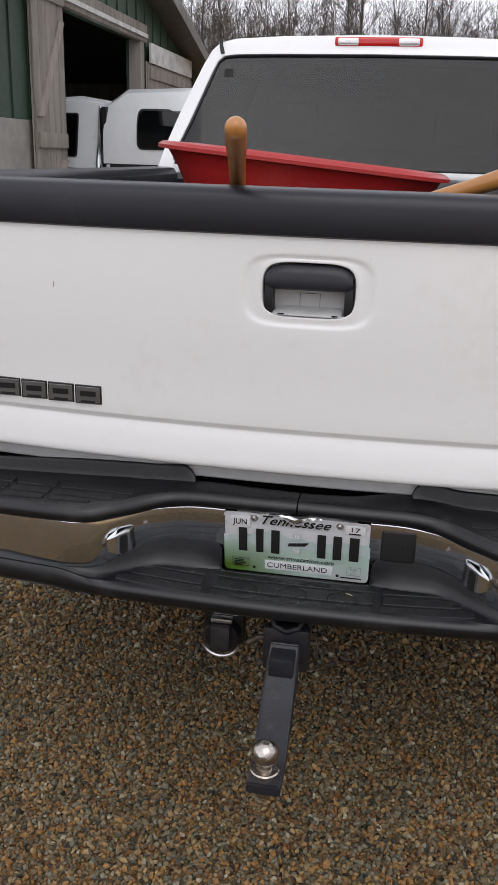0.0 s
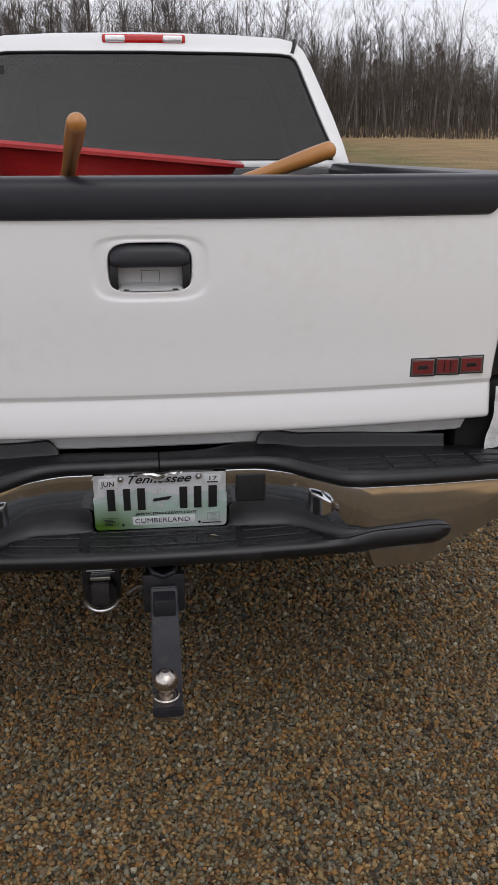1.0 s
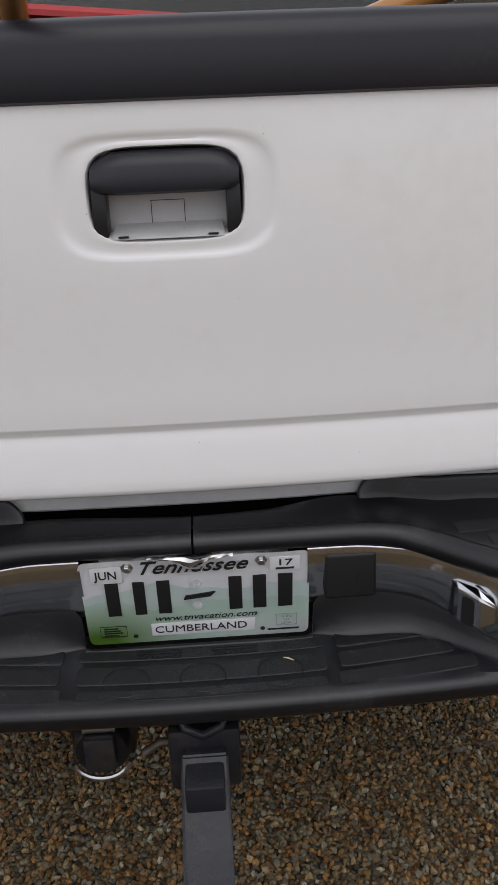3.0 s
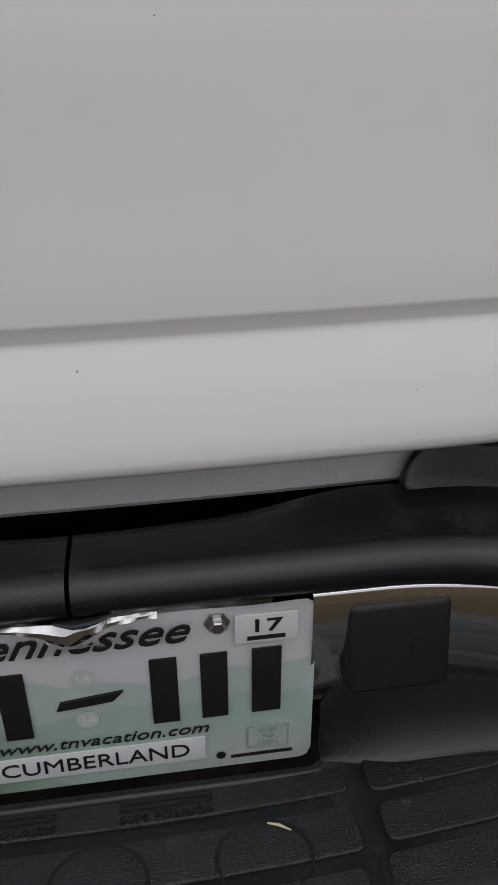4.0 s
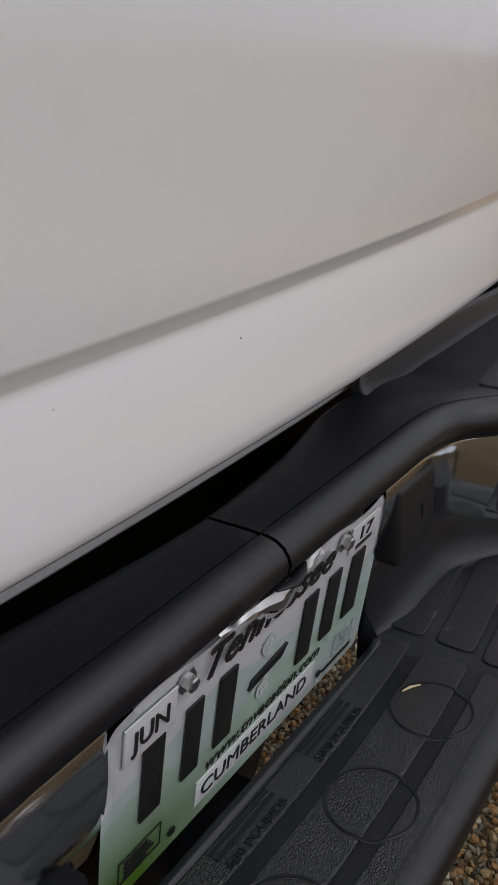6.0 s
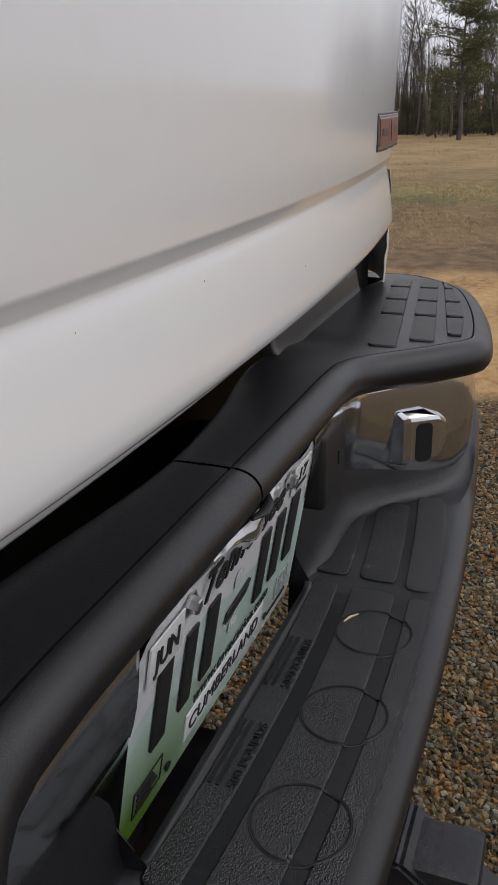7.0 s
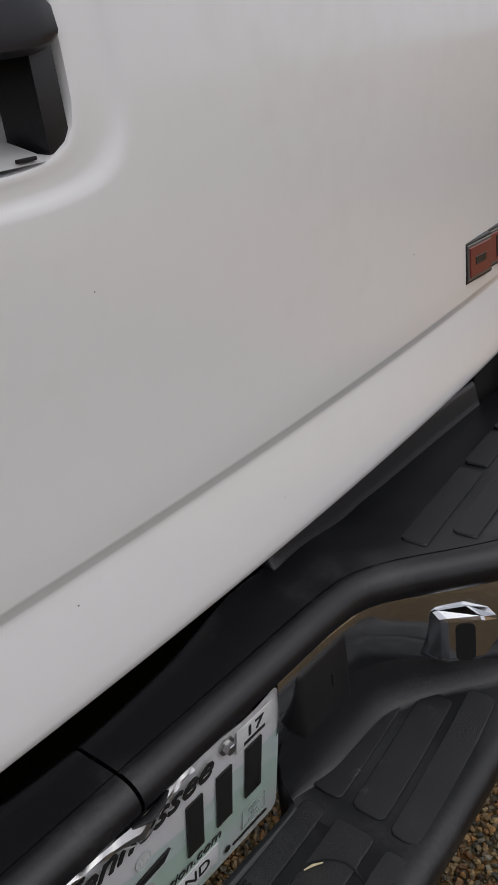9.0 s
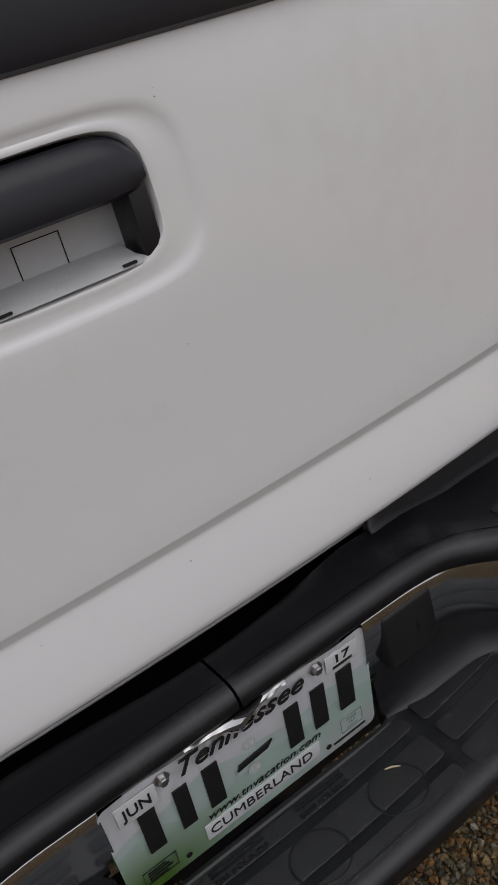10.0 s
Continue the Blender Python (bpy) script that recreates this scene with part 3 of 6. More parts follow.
def letter_block(parent, x, z, w, h, face, kind):
    """One slanted, bevelled block of an emblem: a dark rim with a coloured face of simple bars."""
    y = gate_skin(x, z)

    def bar(x0, x1, z0, z1, d, bm=None):
        bm = bm or bmesh.new()
        o = [(x0, z0), (x1, z0), (x1, z1), (x0, z1)]
        rows = []
        for k, dd in ((0, 0.004), (0, -d + 0.001), (0.001, -d)):
            rows.append([(px + (k if px == x0 else -k), y + dd, pz + (k if pz == z0 else -k)) for px, pz in o])
        return skin(rows, bm, around=True, caps=True)

    rim = part("emblem_block", bar(x - w / 2, x + w / 2, z - h / 2, z + h / 2, 0.004), BLACK, parent)
    t = h * 0.20
    i = 0.003
    x0, x1, z0, z1 = x - w / 2 + i, x + w / 2 - i, z - h / 2 + i, z + h / 2 - i
    if face is BADGEGREY:
        part("emblem_face", bar(x0, x1, z0, z1, 0.0058), face, parent)
        if kind != "m":
            part("emblem_counter", bar(x0 + t, x1 - t, z0 + 1.6 * t, z1 - t, 0.0063), BLACK, parent)
            part("emblem_counter", bar(x0 + 1.2 * t, x1 - 1.2 * t, z0 - 0.001, z0 + 0.7 * t, 0.0063), BLACK, parent)
        return
    # grey border, red face, dark slots
    part("emblem_border", bar(x0 - 0.0004, x1 + 0.0004, z0 - 0.0004, z1 + 0.0004, 0.0050), BADGEGREY, parent)
    part("emblem_face", bar(x0 + 0.0028, x1 - 0.0028, z0 + 0.0028, z1 - 0.0028, 0.0060), face, parent)
    mid = (z0 + z1) / 2
    if kind == "m":
        for a in (0.36, 0.64):
            c = lerp(x0, x1, a)
            part("emblem_counter", bar(c - 0.0022, c + 0.0022, z0 + 0.006, z1 - 0.006, 0.0066), BLACK, parent)
    else:
        part("emblem_counter", bar(x0 + 0.24 * w, x1 - 0.24 * w, mid - 0.0050, mid + 0.0050, 0.0066), BLACK, parent)


for x, kind in ((0.620, "c"), (0.681, "m"), (0.742, "c")):
    letter_block(tailgate, x, 0.992, 0.060, 0.044, BADGE, kind)
for k, kind in enumerate(("tb", "m", "tbl", "ltr", "ltr", "ltr")):
    letter_block(tailgate, -0.770 + 0.0625 * k, 0.991, 0.058 if kind != "m" else 0.025, 0.040, BADGEGREY, kind)


def build_bedside(s):
    """Side of the bed with its rear corner, rail cap and tail lamp. s: +1 or -1."""
    prof = [(0.824, 1.388), (0.885, 1.388), (0.930, 1.384), (0.944, 1.366), (0.950, 1.33), (0.954, 1.18), (0.955, 1.02), (0.950, 0.90), (0.944, 0.80), (0.938, 0.66)]
    slant = Matrix(((1, 0, 0, 0), (0.40 * s, 1, 0, -0.40 * 0.812), (0, 0, 1, 0), (0, 0, 0, 1)))
    rows = []
    for y in (0.012, 0.018, 0.03, 0.08, 0.5, 1.0, 1.5, 1.97):
        e = {0.012: 0.018, 0.018: 0.006}.get(y, 0.0)
        rows.append([(s * (x - (e if x > 0.84 else 0)), y + (0.40 * (x - 0.812) if y < 0.1 else 0), z) for x, z in prof])
    side = part("bedside", skin(rows), WHITE, truck)
    # rear face: white top strip, dark gap over the lamp, worn lower corner
    part("corner_top", box(min(s * 0.824, s * 0.938), max(s * 0.824, s * 0.938), 0.002, 0.03, 1.352, 1.387, 0.004), WHITE, side, warp=slant)
    part("corner_gap", box(min(s * 0.822, s * 0.935), max(s * 0.822, s * 0.935), 0.040, 0.07, 0.945, 1.353), BLACK, side, smooth=False, warp=slant)
    rows = []
    for k in range(13):
        z = lerp(0.772, 0.932, k / 12)
        x0 = 0.800 + 0.015 * smoothstep(0.79, 0.86, z)
        x1 = 0.915 + 0.025 * smoothstep(0.77, 0.85, z)
        row = []
        for m in range(11):
            x = lerp(x0, x1, m / 10)
            dent = 0.006 * noise.noise(Vector((x * 28, z * 24, s * 3.0))) + 0.004 * noise.noise(Vector((x * 60, z * 70, 1.0)))
            row.append((s * x, -0.007 + dent + 0.062 * (m / 10) ** 1.5, z))
        row.append((s * (x1 + 0.010), 0.09, z))
        rows.append(row)
    part("rear_corner", skin(rows), WORN, side, "dented and scuffed white rear corner")
    # Near-black box added behind the corner, standing in for the gap's shade.
    part("corner_dark_fill", box(min(s * 0.735, s * 0.850), max(s * 0.735, s * 0.850), 0.030, 0.085, 0.745, 0.935, 0.006), DARK, side)
    part("inner_wall", box(min(s * 0.790, s * 0.820), max(s * 0.790, s * 0.820), 0.06, 1.97, 0.86, 1.395), BLACK, side, smooth=False)
    rows = []
    for k in range(22):
        y = lerp(-0.004, 1.96, k / 21)
        e = 0.012 if k == 0 else 0
        y = max(y, -0.004)
        prof = [(0.795, 1.372), (0.797, 1.405 - e), (0.806, 1.418 - e), (0.83, 1.422 - e), (0.90, 1.4215 - e), (0.938 - e, 1.415 - e), (0.952 - e, 1.402), (0.952 - e, 1.388)]
        rows.append([(s * x, y + (0.40 * (x - 0.795) if k < 2 else 0), z) for x, z in prof])
    part("rail_cap", skin(rows, caps=True), CAPBLK, side, "black plastic bed rail cap")
    return side


def build_tail_lamp(s):
    slant = Matrix(((1, 0, 0, 0), (0.40 * s, 1, 0, -0.40 * 0.812), (0, 0, 1, 0), (0, 0, 0, 1)))
    lamp = part("tail_lamp", box(min(s * 0.842, s * 0.952), max(s * 0.842, s * 0.952), 0.044, 0.11, 0.958, 1.306, 0.006), BLACK, truck, "clear and red tail lamp", warp=slant)

    def slab(z0, z1, mat, name, bulge):
        rows = []
        for k in range(9):
            z = lerp(z0, z1, k / 8)
            row = []
            for m in range(9):
                u = m / 8
                x = lerp(0.851, 0.958, u)
                y = 0.013 - bulge * (1 - (2 * k / 8 - 1) ** 4) * (1 - (2 * u - 1) ** 4) + 0.03 * max(0.0, u - 0.55) ** 2 * 4
                row.append((s * x, y, z))
            rows.append(row)
        return part(name, skin(rows), mat, lamp, warp=slant)

    slab(1.125, 1.302, CLEAR, "upper_lens", 0.012)
    slab(1.065, 1.122, CLEAR, "indicator_lens", 0.006)
    slab(1.028, 1.062, CLEAR, "reverse_lens", 0.006)
    slab(0.965, 1.025, LAMPRED, "red_lens", 0.008)
    # one tall oval bowl with stepped rings, a bulb in its middle
    at = pose(s * 0.902, 0.030, 1.222, 90, 0, s * 21.8) @ Matrix.Diagonal((0.80, 1.16, 1, 1))
    rings = [(0.056, 0.0), (0.056, 0.006), (0.052, 0.008)]
    for k in range(7):
        r = 0.050 - 0.006 * k
        rings += [(r, 0.0055 - 0.0012 * k), (r - 0.004, 0.0030 - 0.0012 * k)]
    part("reflector_bowl", lathe(rings + [(0.004, -0.008)], 32), CLEAR, lamp, at=at)
    part("bulb", lathe([(0.011, -0.006), (0.011, 0.004), (0.007, 0.010), (0.001, 0.011)], 14), BLACK, lamp, at=pose(s * 0.902, 0.030, 1.222, 90, 0, s * 21.8))
    part("lens_bezel", box(min(s * 0.846, s * 0.852), max(s * 0.846, s * 0.852), 0.006, 0.05, 0.962, 1.302, 0.002), STEEL, lamp, warp=slant)


for s in (-1, 1):
    build_bedside(s)
    build_tail_lamp(s)

part("bed_floor", box(-0.80, 0.80, 0.05, 1.99, 0.82, 0.86), BLACK, truck, smooth=False)
rows = []
for k in range(65):
    x = lerp(-0.815, 0.815, k / 64)
    rib = 0.010 * (1 if k % 8 < 4 else 0)
    rows.append([(x, 1.955 - rib, 0.85), (x, 1.955 - rib, 1.375), (x, 1.965, 1.398), (x, 2.0, 1.402), (x, 2.015, 1.39), (x, 2.015, 0.85)])
part("bed_front_wall", skin(rows), BLACK, truck, "black ribbed liner of the bed's front wall")


def build_sill():
    rows = []
    for k in range(41):
        x = lerp(-0.82, 0.82, k / 40)
        y = crown(x) + 0.04
        rows.append([(x, y + 0.06, 0.862), (x, y + 0.012, 0.860), (x, y + 0.008, 0.852), (x, y + 0.010, 0.819), (x, y + 0.014, 0.815), (x, y + 0.16, 0.812)])
    part("rear_sill", skin(rows), CUP, truck, "grey painted sill under the tailgate")
    # Near-black underside: the shade under the truck is put into its colour.
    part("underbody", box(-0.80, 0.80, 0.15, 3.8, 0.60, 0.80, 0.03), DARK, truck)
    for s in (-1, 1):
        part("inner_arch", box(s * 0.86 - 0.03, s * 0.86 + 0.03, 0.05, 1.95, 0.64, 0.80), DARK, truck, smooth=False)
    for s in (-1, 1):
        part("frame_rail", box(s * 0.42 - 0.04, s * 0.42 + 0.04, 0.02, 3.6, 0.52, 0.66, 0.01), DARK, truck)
        # Wheels and rear axle stay out of view, added to darken the gravel below.
        for y in (1.25, 4.60):
            wheel = part("wheel", lathe([(0.20, -0.12), (0.345, -0.12), (0.372, -0.09), (0.375, 0.0), (0.372, 0.09), (0.345, 0.12), (0.20, 0.12)], 40), RUBBER, truck, "black rubber road wheel", at=pose(s * 0.80, y, 0.375, 0, 90, 0))
            part("rim", lathe([(0.03, s * 0.06), (0.17, s * 0.07), (0.21, s * 0.115)], 28), STEEL, wheel)
    rows = []
    for y, w, z in ((3.60, 0.90, 1.26), (3.75, 0.90, 1.25), (4.9, 0.88, 1.20), (5.35, 0.84, 1.12), (5.5, 0.80, 0.95)):
        rows.append([(-w, y, 0.45), (-w, y, z - 0.12), (-w + 0.06, y, z - 0.02), (0, y, z), (w - 0.06, y, z - 0.02), (w, y, z - 0.12), (w, y, 0.45)])
    part("bonnet", skin(rows, caps=True), WHITE, truck)
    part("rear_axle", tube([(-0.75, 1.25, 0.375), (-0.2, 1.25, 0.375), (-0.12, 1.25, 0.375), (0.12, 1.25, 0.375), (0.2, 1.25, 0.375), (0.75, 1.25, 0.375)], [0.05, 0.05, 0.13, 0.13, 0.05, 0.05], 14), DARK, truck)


build_sill()


def build_cab():
    def back(z):
        return 2.035 + 0.50 * max(0.0, z - 1.42)

    outer = [(-0.905, 1.00), (-0.905, 1.42), (-0.885, 1.50), (-0.845, 1.62), (-0.795, 1.75), (-0.755, 1.85), (-0.725, 1.91), (-0.690, 1.945), (-0.62, 1.962), (-0.40, 1.975), (0.0, 1.983)]
    outer += [(-x, z) for x, z in outer[-2::-1]]
    win = [(-0.815, 1.437), (-0.828, 1.45), (-0.815, 1.50), (-0.775, 1.60), (-0.732, 1.72), (-0.700, 1.81), (-0.680, 1.858), (-0.655, 1.879), (-0.60, 1.886), (-0.40, 1.890), (0.0, 1.893)]
    win += [(-x, z) for x, z in win[-2::-1]]
    rows = [[(x, 3.7, z) for x, z in outer], [(x, back(z) + 0.05, z) for x, z in outer], [(x * 0.995, back(z) + 0.012, z - 0.003) for x, z in outer],
            [(x * 0.98, back(z), z - 0.010) for x, z in outer]]
    rows.append([(x * 1.012, back(z), z + 0.006) for x, z in win])
    rows.append([(x, back(z) + 0.006, z) for x, z in win])
    rows.append([(x, back(z) + 0.012, z) for x, z in win])
    bm = skin(rows)
    vs = [bm.verts.new(p) for p in ((-0.905, back(1.0), 1.0), (0.905, back(1.0), 1.0), (0.825, back(1.43), 1.432), (-0.825, back(1.43), 1.432))]
    bm.faces.new(vs)
    cab = part("cab", bm, WHITE, truck, "white cab with a dark tinted rear window")
    part("cab_front", box(-0.90, 0.90, 3.69, 3.72, 0.9, 1.98), DARK, cab, smooth=False)
    part("cab_floor", box(-0.90, 0.90, 2.05, 3.7, 0.98, 1.01), DARK, cab, smooth=False)
    part("seat_back", box(-0.72, 0.72, 2.55, 2.72, 1.0, 1.52, 0.06), RUBBER, cab, "dark seat back behind the glass")
    for x in (-0.40, 0.40):
        part("headrest", box(x - 0.13, x + 0.13, 2.56, 2.66, 1.54, 1.72, 0.04), RUBBER, cab)
    n = len(win)
    front = [(x * 1.004, back(z) + 0.007, z) for x, z in win]
    bm = bmesh.new()
    a = [bm.verts.new(p) for p in front]
    b = [bm.verts.new((p[0], p[1] + 0.004, p[2])) for p in front]
    bm.faces.new(a)
    bm.faces.new(b[::-1])
    for i in range(n):
        bm.faces.new((a[i], b[i], b[(i + 1) % n], a[(i + 1) % n]))
    part("rear_window", bm, GLASS, cab, "dark tinted rear window", smooth=False).visible_shadow = False
    part("window_seal", tube([(x * 1.002, back(z) + 0.003, z) for x, z in win] + [(win[0][0], back(1.437) + 0.003, 1.437)], 0.0055, 6), RUBBER, cab)
    for s in (-1, 1):
        part("roof_joint", tube([(s * 0.668, back(1.893) - 0.002, 1.893), (s * 0.680, back(1.93) - 0.002, 1.925), (s * 0.684, back(1.95) + 0.004, 1.949), (s * 0.684, 2.6, 1.952)], 0.009, 6), RUBBER, cab)
    part("window_sticker", box(-0.652, -0.612, back(1.81) + 0.001, back(1.81) + 0.004, 1.795, 1.83), INK, cab, smooth=False)
    # high brake light
    y = back(1.955) - 0.004
    lamp = part("brake_light", box(-0.186, 0.186, y - 0.012, y + 0.03, 1.930, 1.968, 0.012, segments=3), LAMPRED, cab, "long red brake light with clear ends")
    for s in (-1, 1):
        part("clear_lens", box(s * 0.128 - 0.045, s * 0.128 + 0.045, y - 0.016, y + 0.01, 1.934, 1.964, 0.010, segments=3), CLEAR, lamp)
    part("lower_trim", box(-0.80, 0.80, 2.022, 2.033, 1.405, 1.425, 0.003), WHITE, cab)


build_cab()


# ---- bumper ----
def sweep(x):
    """The bumper's outer front line, swept towards the truck at its ends."""
    u = min(1.0, max(0.0, (abs(x) - 0.40) / 0.545))
    return -(0.204 - 0.110 * u ** 1.5) * math.sqrt(max(0.0, 1 - u ** 10))


def bumper_stations():
    """Right half of the bumper's front line, from the middle out and round the corner."""
    out = []
    for k in range(31):
        x = 0.0015 + 0.4985 * k / 30
        out.append((x, lerp(-0.104, sweep(x), smoothstep(0.25, 0.43, x))))
    for k in range(1, 21):
        x = 0.50 + 0.445 * math.sin(radians(90 * k / 20))
        out.append((x, sweep(x)))
    return out + [(0.946, 0.06), (0.946, 0.13)]


ST = bumper_stations()


def inward(i):
    a, b = Vector(ST[max(i - 1, 0)]), Vector(ST[min(i + 1, len(ST) - 1)])
    d = (b - a).normalized()
    return Vector((-d.y, d.x))


def pad_height(x):
    return 0.811 - 0.011 * smoothstep(0.20, 0.36, x) - 0.020 * min(1.0, max(0.0, (x - 0.36) / 0.36)) - 0.016 * smoothstep(0.70, 0.92, x)


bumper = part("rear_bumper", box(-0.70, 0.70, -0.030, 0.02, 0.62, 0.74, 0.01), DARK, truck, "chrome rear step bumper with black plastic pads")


def build_top_pad(s):
    rows = []
    for i, (x, y) in enumerate(ST):
        n, zt = inward(i), pad_height(x)
        hump = (0.010 if s > 0 else 0.0) * smoothstep(0.10, 0.20, x) * (1 - smoothstep(0.24, 0.34, x))
        k = 0.90 + 0.16 * smoothstep(0.20, 0.34, x)
        prof = [(0.024, -0.034 * k), (0.012, -0.0335 * k), (0.006, -0.031 * k), (0.0015, -0.025 * k), (0.0, -0.0185 * k), (0.0012, -0.012 * k), (0.0045, -0.0065 * k), (0.009, -0.0028 * k), (0.014, -0.0009), (0.0195, 0.0),
                (0.0210, -0.0003), (0.0219, -0.0040), (0.0228, -0.0003), (0.028, 0.0)]
        row = [(s * (x + n.x * d), y + n.y * d, zt + h) for d, h in prof]
        bx = min(x + n.x * 0.028, 0.885)
        by = lerp(lerp(-0.043, -0.027, smoothstep(0.0, 0.20, x)), 0.010, smoothstep(0.22, 0.44, x))
        by = max(by, y + 0.12 * smoothstep(0.82, 0.94, x))
        fx, fy = x + n.x * 0.028, y + n.y * 0.028
        for u in (0.3, 0.65):
            row.append((s * lerp(fx, bx, u), lerp(fy, by, u), zt + hump * smoothstep(0, 1, u)))
        row += [(s * bx, by, zt + hump), (s * bx, by + 0.006, zt - 0.004 + hump), (s * bx, by + 0.008, zt - 0.05)]
        rows.append(row)
    part("top_pad", skin(rows, caps=False), BLACK, bumper, "black moulded top pad")


def build_top_details(s):
    # flange that stands up behind the pad, under the tailgate
    rows = []
    for k in range(33):
        u = (k / 32) ** 2
        x = lerp(0.228, 0.700, u)
        h = math.sqrt(min(1.0, u / 0.05)) * lerp(1.15, 1.0, smoothstep(0.5, 1, u))
        y = lerp(-0.034, 0.008, u ** 0.75)
        z = pad_height(x) - 0.002 + 0.010 * (1 - smoothstep(0.24, 0.34, x)) * (s > 0)
        prof = [(-0.004, -0.014), (-0.003, 0.0), (-0.0012, 0.003), (0.0010, 0.010), (0.0040, 0.026), (0.0055, 0.030), (0.0080, 0.032), (0.0105, 0.031), (0.0120, 0.027), (0.0125, -0.014)]
        rows.append([(s * x, y + a, z + (b * h if b > 0 else b)) for a, b in prof])
    part("rear_lip", skin(rows, caps=True), BLACK, bumper)
    # tread blocks on the outer step, in three rows that follow the bumper's sweep
    columns = [(-0.090, 0.155, 0.028), (-0.1295, 0.149, 0.0255), (-0.169, 0.162, 0.0245)]
    lines = [[(0.345, 0.512), (0.525, 0.618), (0.630, 0.730), (0.742, 0.835)],
             [(0.380, 0.512), (0.525, 0.618), (0.630, 0.730), (0.742, 0.845)],
             [(0.420, 0.514), (0.527, 0.620), (0.632, 0.732), (0.744, 0.830)]]
    for c, (edge, slope, wide) in enumerate(columns):
        for r, (xa, xb) in enumerate(lines[c]):
            mid = (xa + xb) / 2
            outline = []
            for px, py in rounded(xb - xa, wide, 0.005, 3):
                x = mid + px
                y = edge + slope * (x - 0.34) - wide / 2 + py
                y = max(y, sweep(x) + 0.033)
                outline.append((x - mid, y))
            yc = edge + slope * (mid - 0.34) - wide / 2
            bm = pad([(px, py - yc) for px, py in outline], -0.001, 0.0030, 0.0014)
            for v in bm.verts:
                v.co.z += pad_height(mid + v.co.x) - pad_height(mid)
            part("tread_block", bm, TREADTOP, bumper, at=pose(s * mid, yc, pad_height(mid)) @ Matrix.Diagonal((s, 1, 1, 1)))


for s in (-1, 1):
    build_top_pad(s)
    build_top_details(s)


def chrome_inset(x):
    """How far the chrome stands back from the pad's roll."""
    return 0.006 + 0.016 * smoothstep(0.38, 0.50, abs(x))


def recess(x):
    """The chrome face, set back under the pad towards the middle."""
    return lerp(-0.092, sweep(x) + chrome_inset(x), smoothstep(0.28, 0.47, abs(x)))


def cove_top(x):
    """Where the foot step's cove meets the chrome."""
    return 0.692 - 0.030 * smoothstep(0.24, 0.40, abs(x))


def build_chrome(s):
    rows = []
    for i, (x, y) in enumerate(ST):
        if x < 0.150:
            continue
        n, zt = inward(i), pad_height(x) - 0.031 - 0.0055 * smoothstep(0.20, 0.34, x)
        if x < 0.50:
            y = recess(x)
        else:
            e = chrome_inset(x)
            x, y = x + n.x * e, y + n.y * e
        zb = cove_top(x) - 0.012 - (0.105 if s > 0 else 0.050) * smoothstep(0.45, 0.50, x) + (0.055 if s > 0 else 0.0) * smoothstep(0.635, 0.71, x) + 0.060 * smoothstep(0.72, 0.90, x) + 0.02 * smoothstep(0.9, 0.945, x)
        belly = 0.006
        prof = [(0.030, 0.003), (0.012, 0.002), (0.005, 0.0012), (0.001, 0.0004), (-0.001, -0.0016), (-0.0016, -0.0036)]
        lean = 0.018 * (1 - smoothstep(0.25, 0.42, x))
        row = [(s * (x + n.x * d), y + n.y * d, zt + h) for d, h in prof]
        for k in range(1, 9):
            u = k / 8
            d = -0.0014 + 0.0084 * u - belly * math.sin(math.pi * u) + lean * u
            row.append((s * (x + n.x * d), y + n.y * d, lerp(zt - 0.0045, zb, u)))
        d, e = (d + 0.001, d + 0.002) if x < 0.46 else (0.016, 0.05)
        row.append((s * (x + n.x * d), y + n.y * d, zb - 0.002))
        row.append((s * (x + n.x * e), y + n.y * e, zb - 0.004))
        rows.append(row)
    return part("chrome_face", skin(rows), CHROME, bumper, "chrome bumper face reflecting the gravel")


def step_back(x):
    ax = abs(x)
    if ax < 0.158:
        return -0.089
    return recess(ax) + 0.010 + 0.008 * (1 - smoothstep(0.25, 0.42, ax))


def step_front(x):
    ax = abs(x)
    return -0.215 + 0.10 * ax * ax


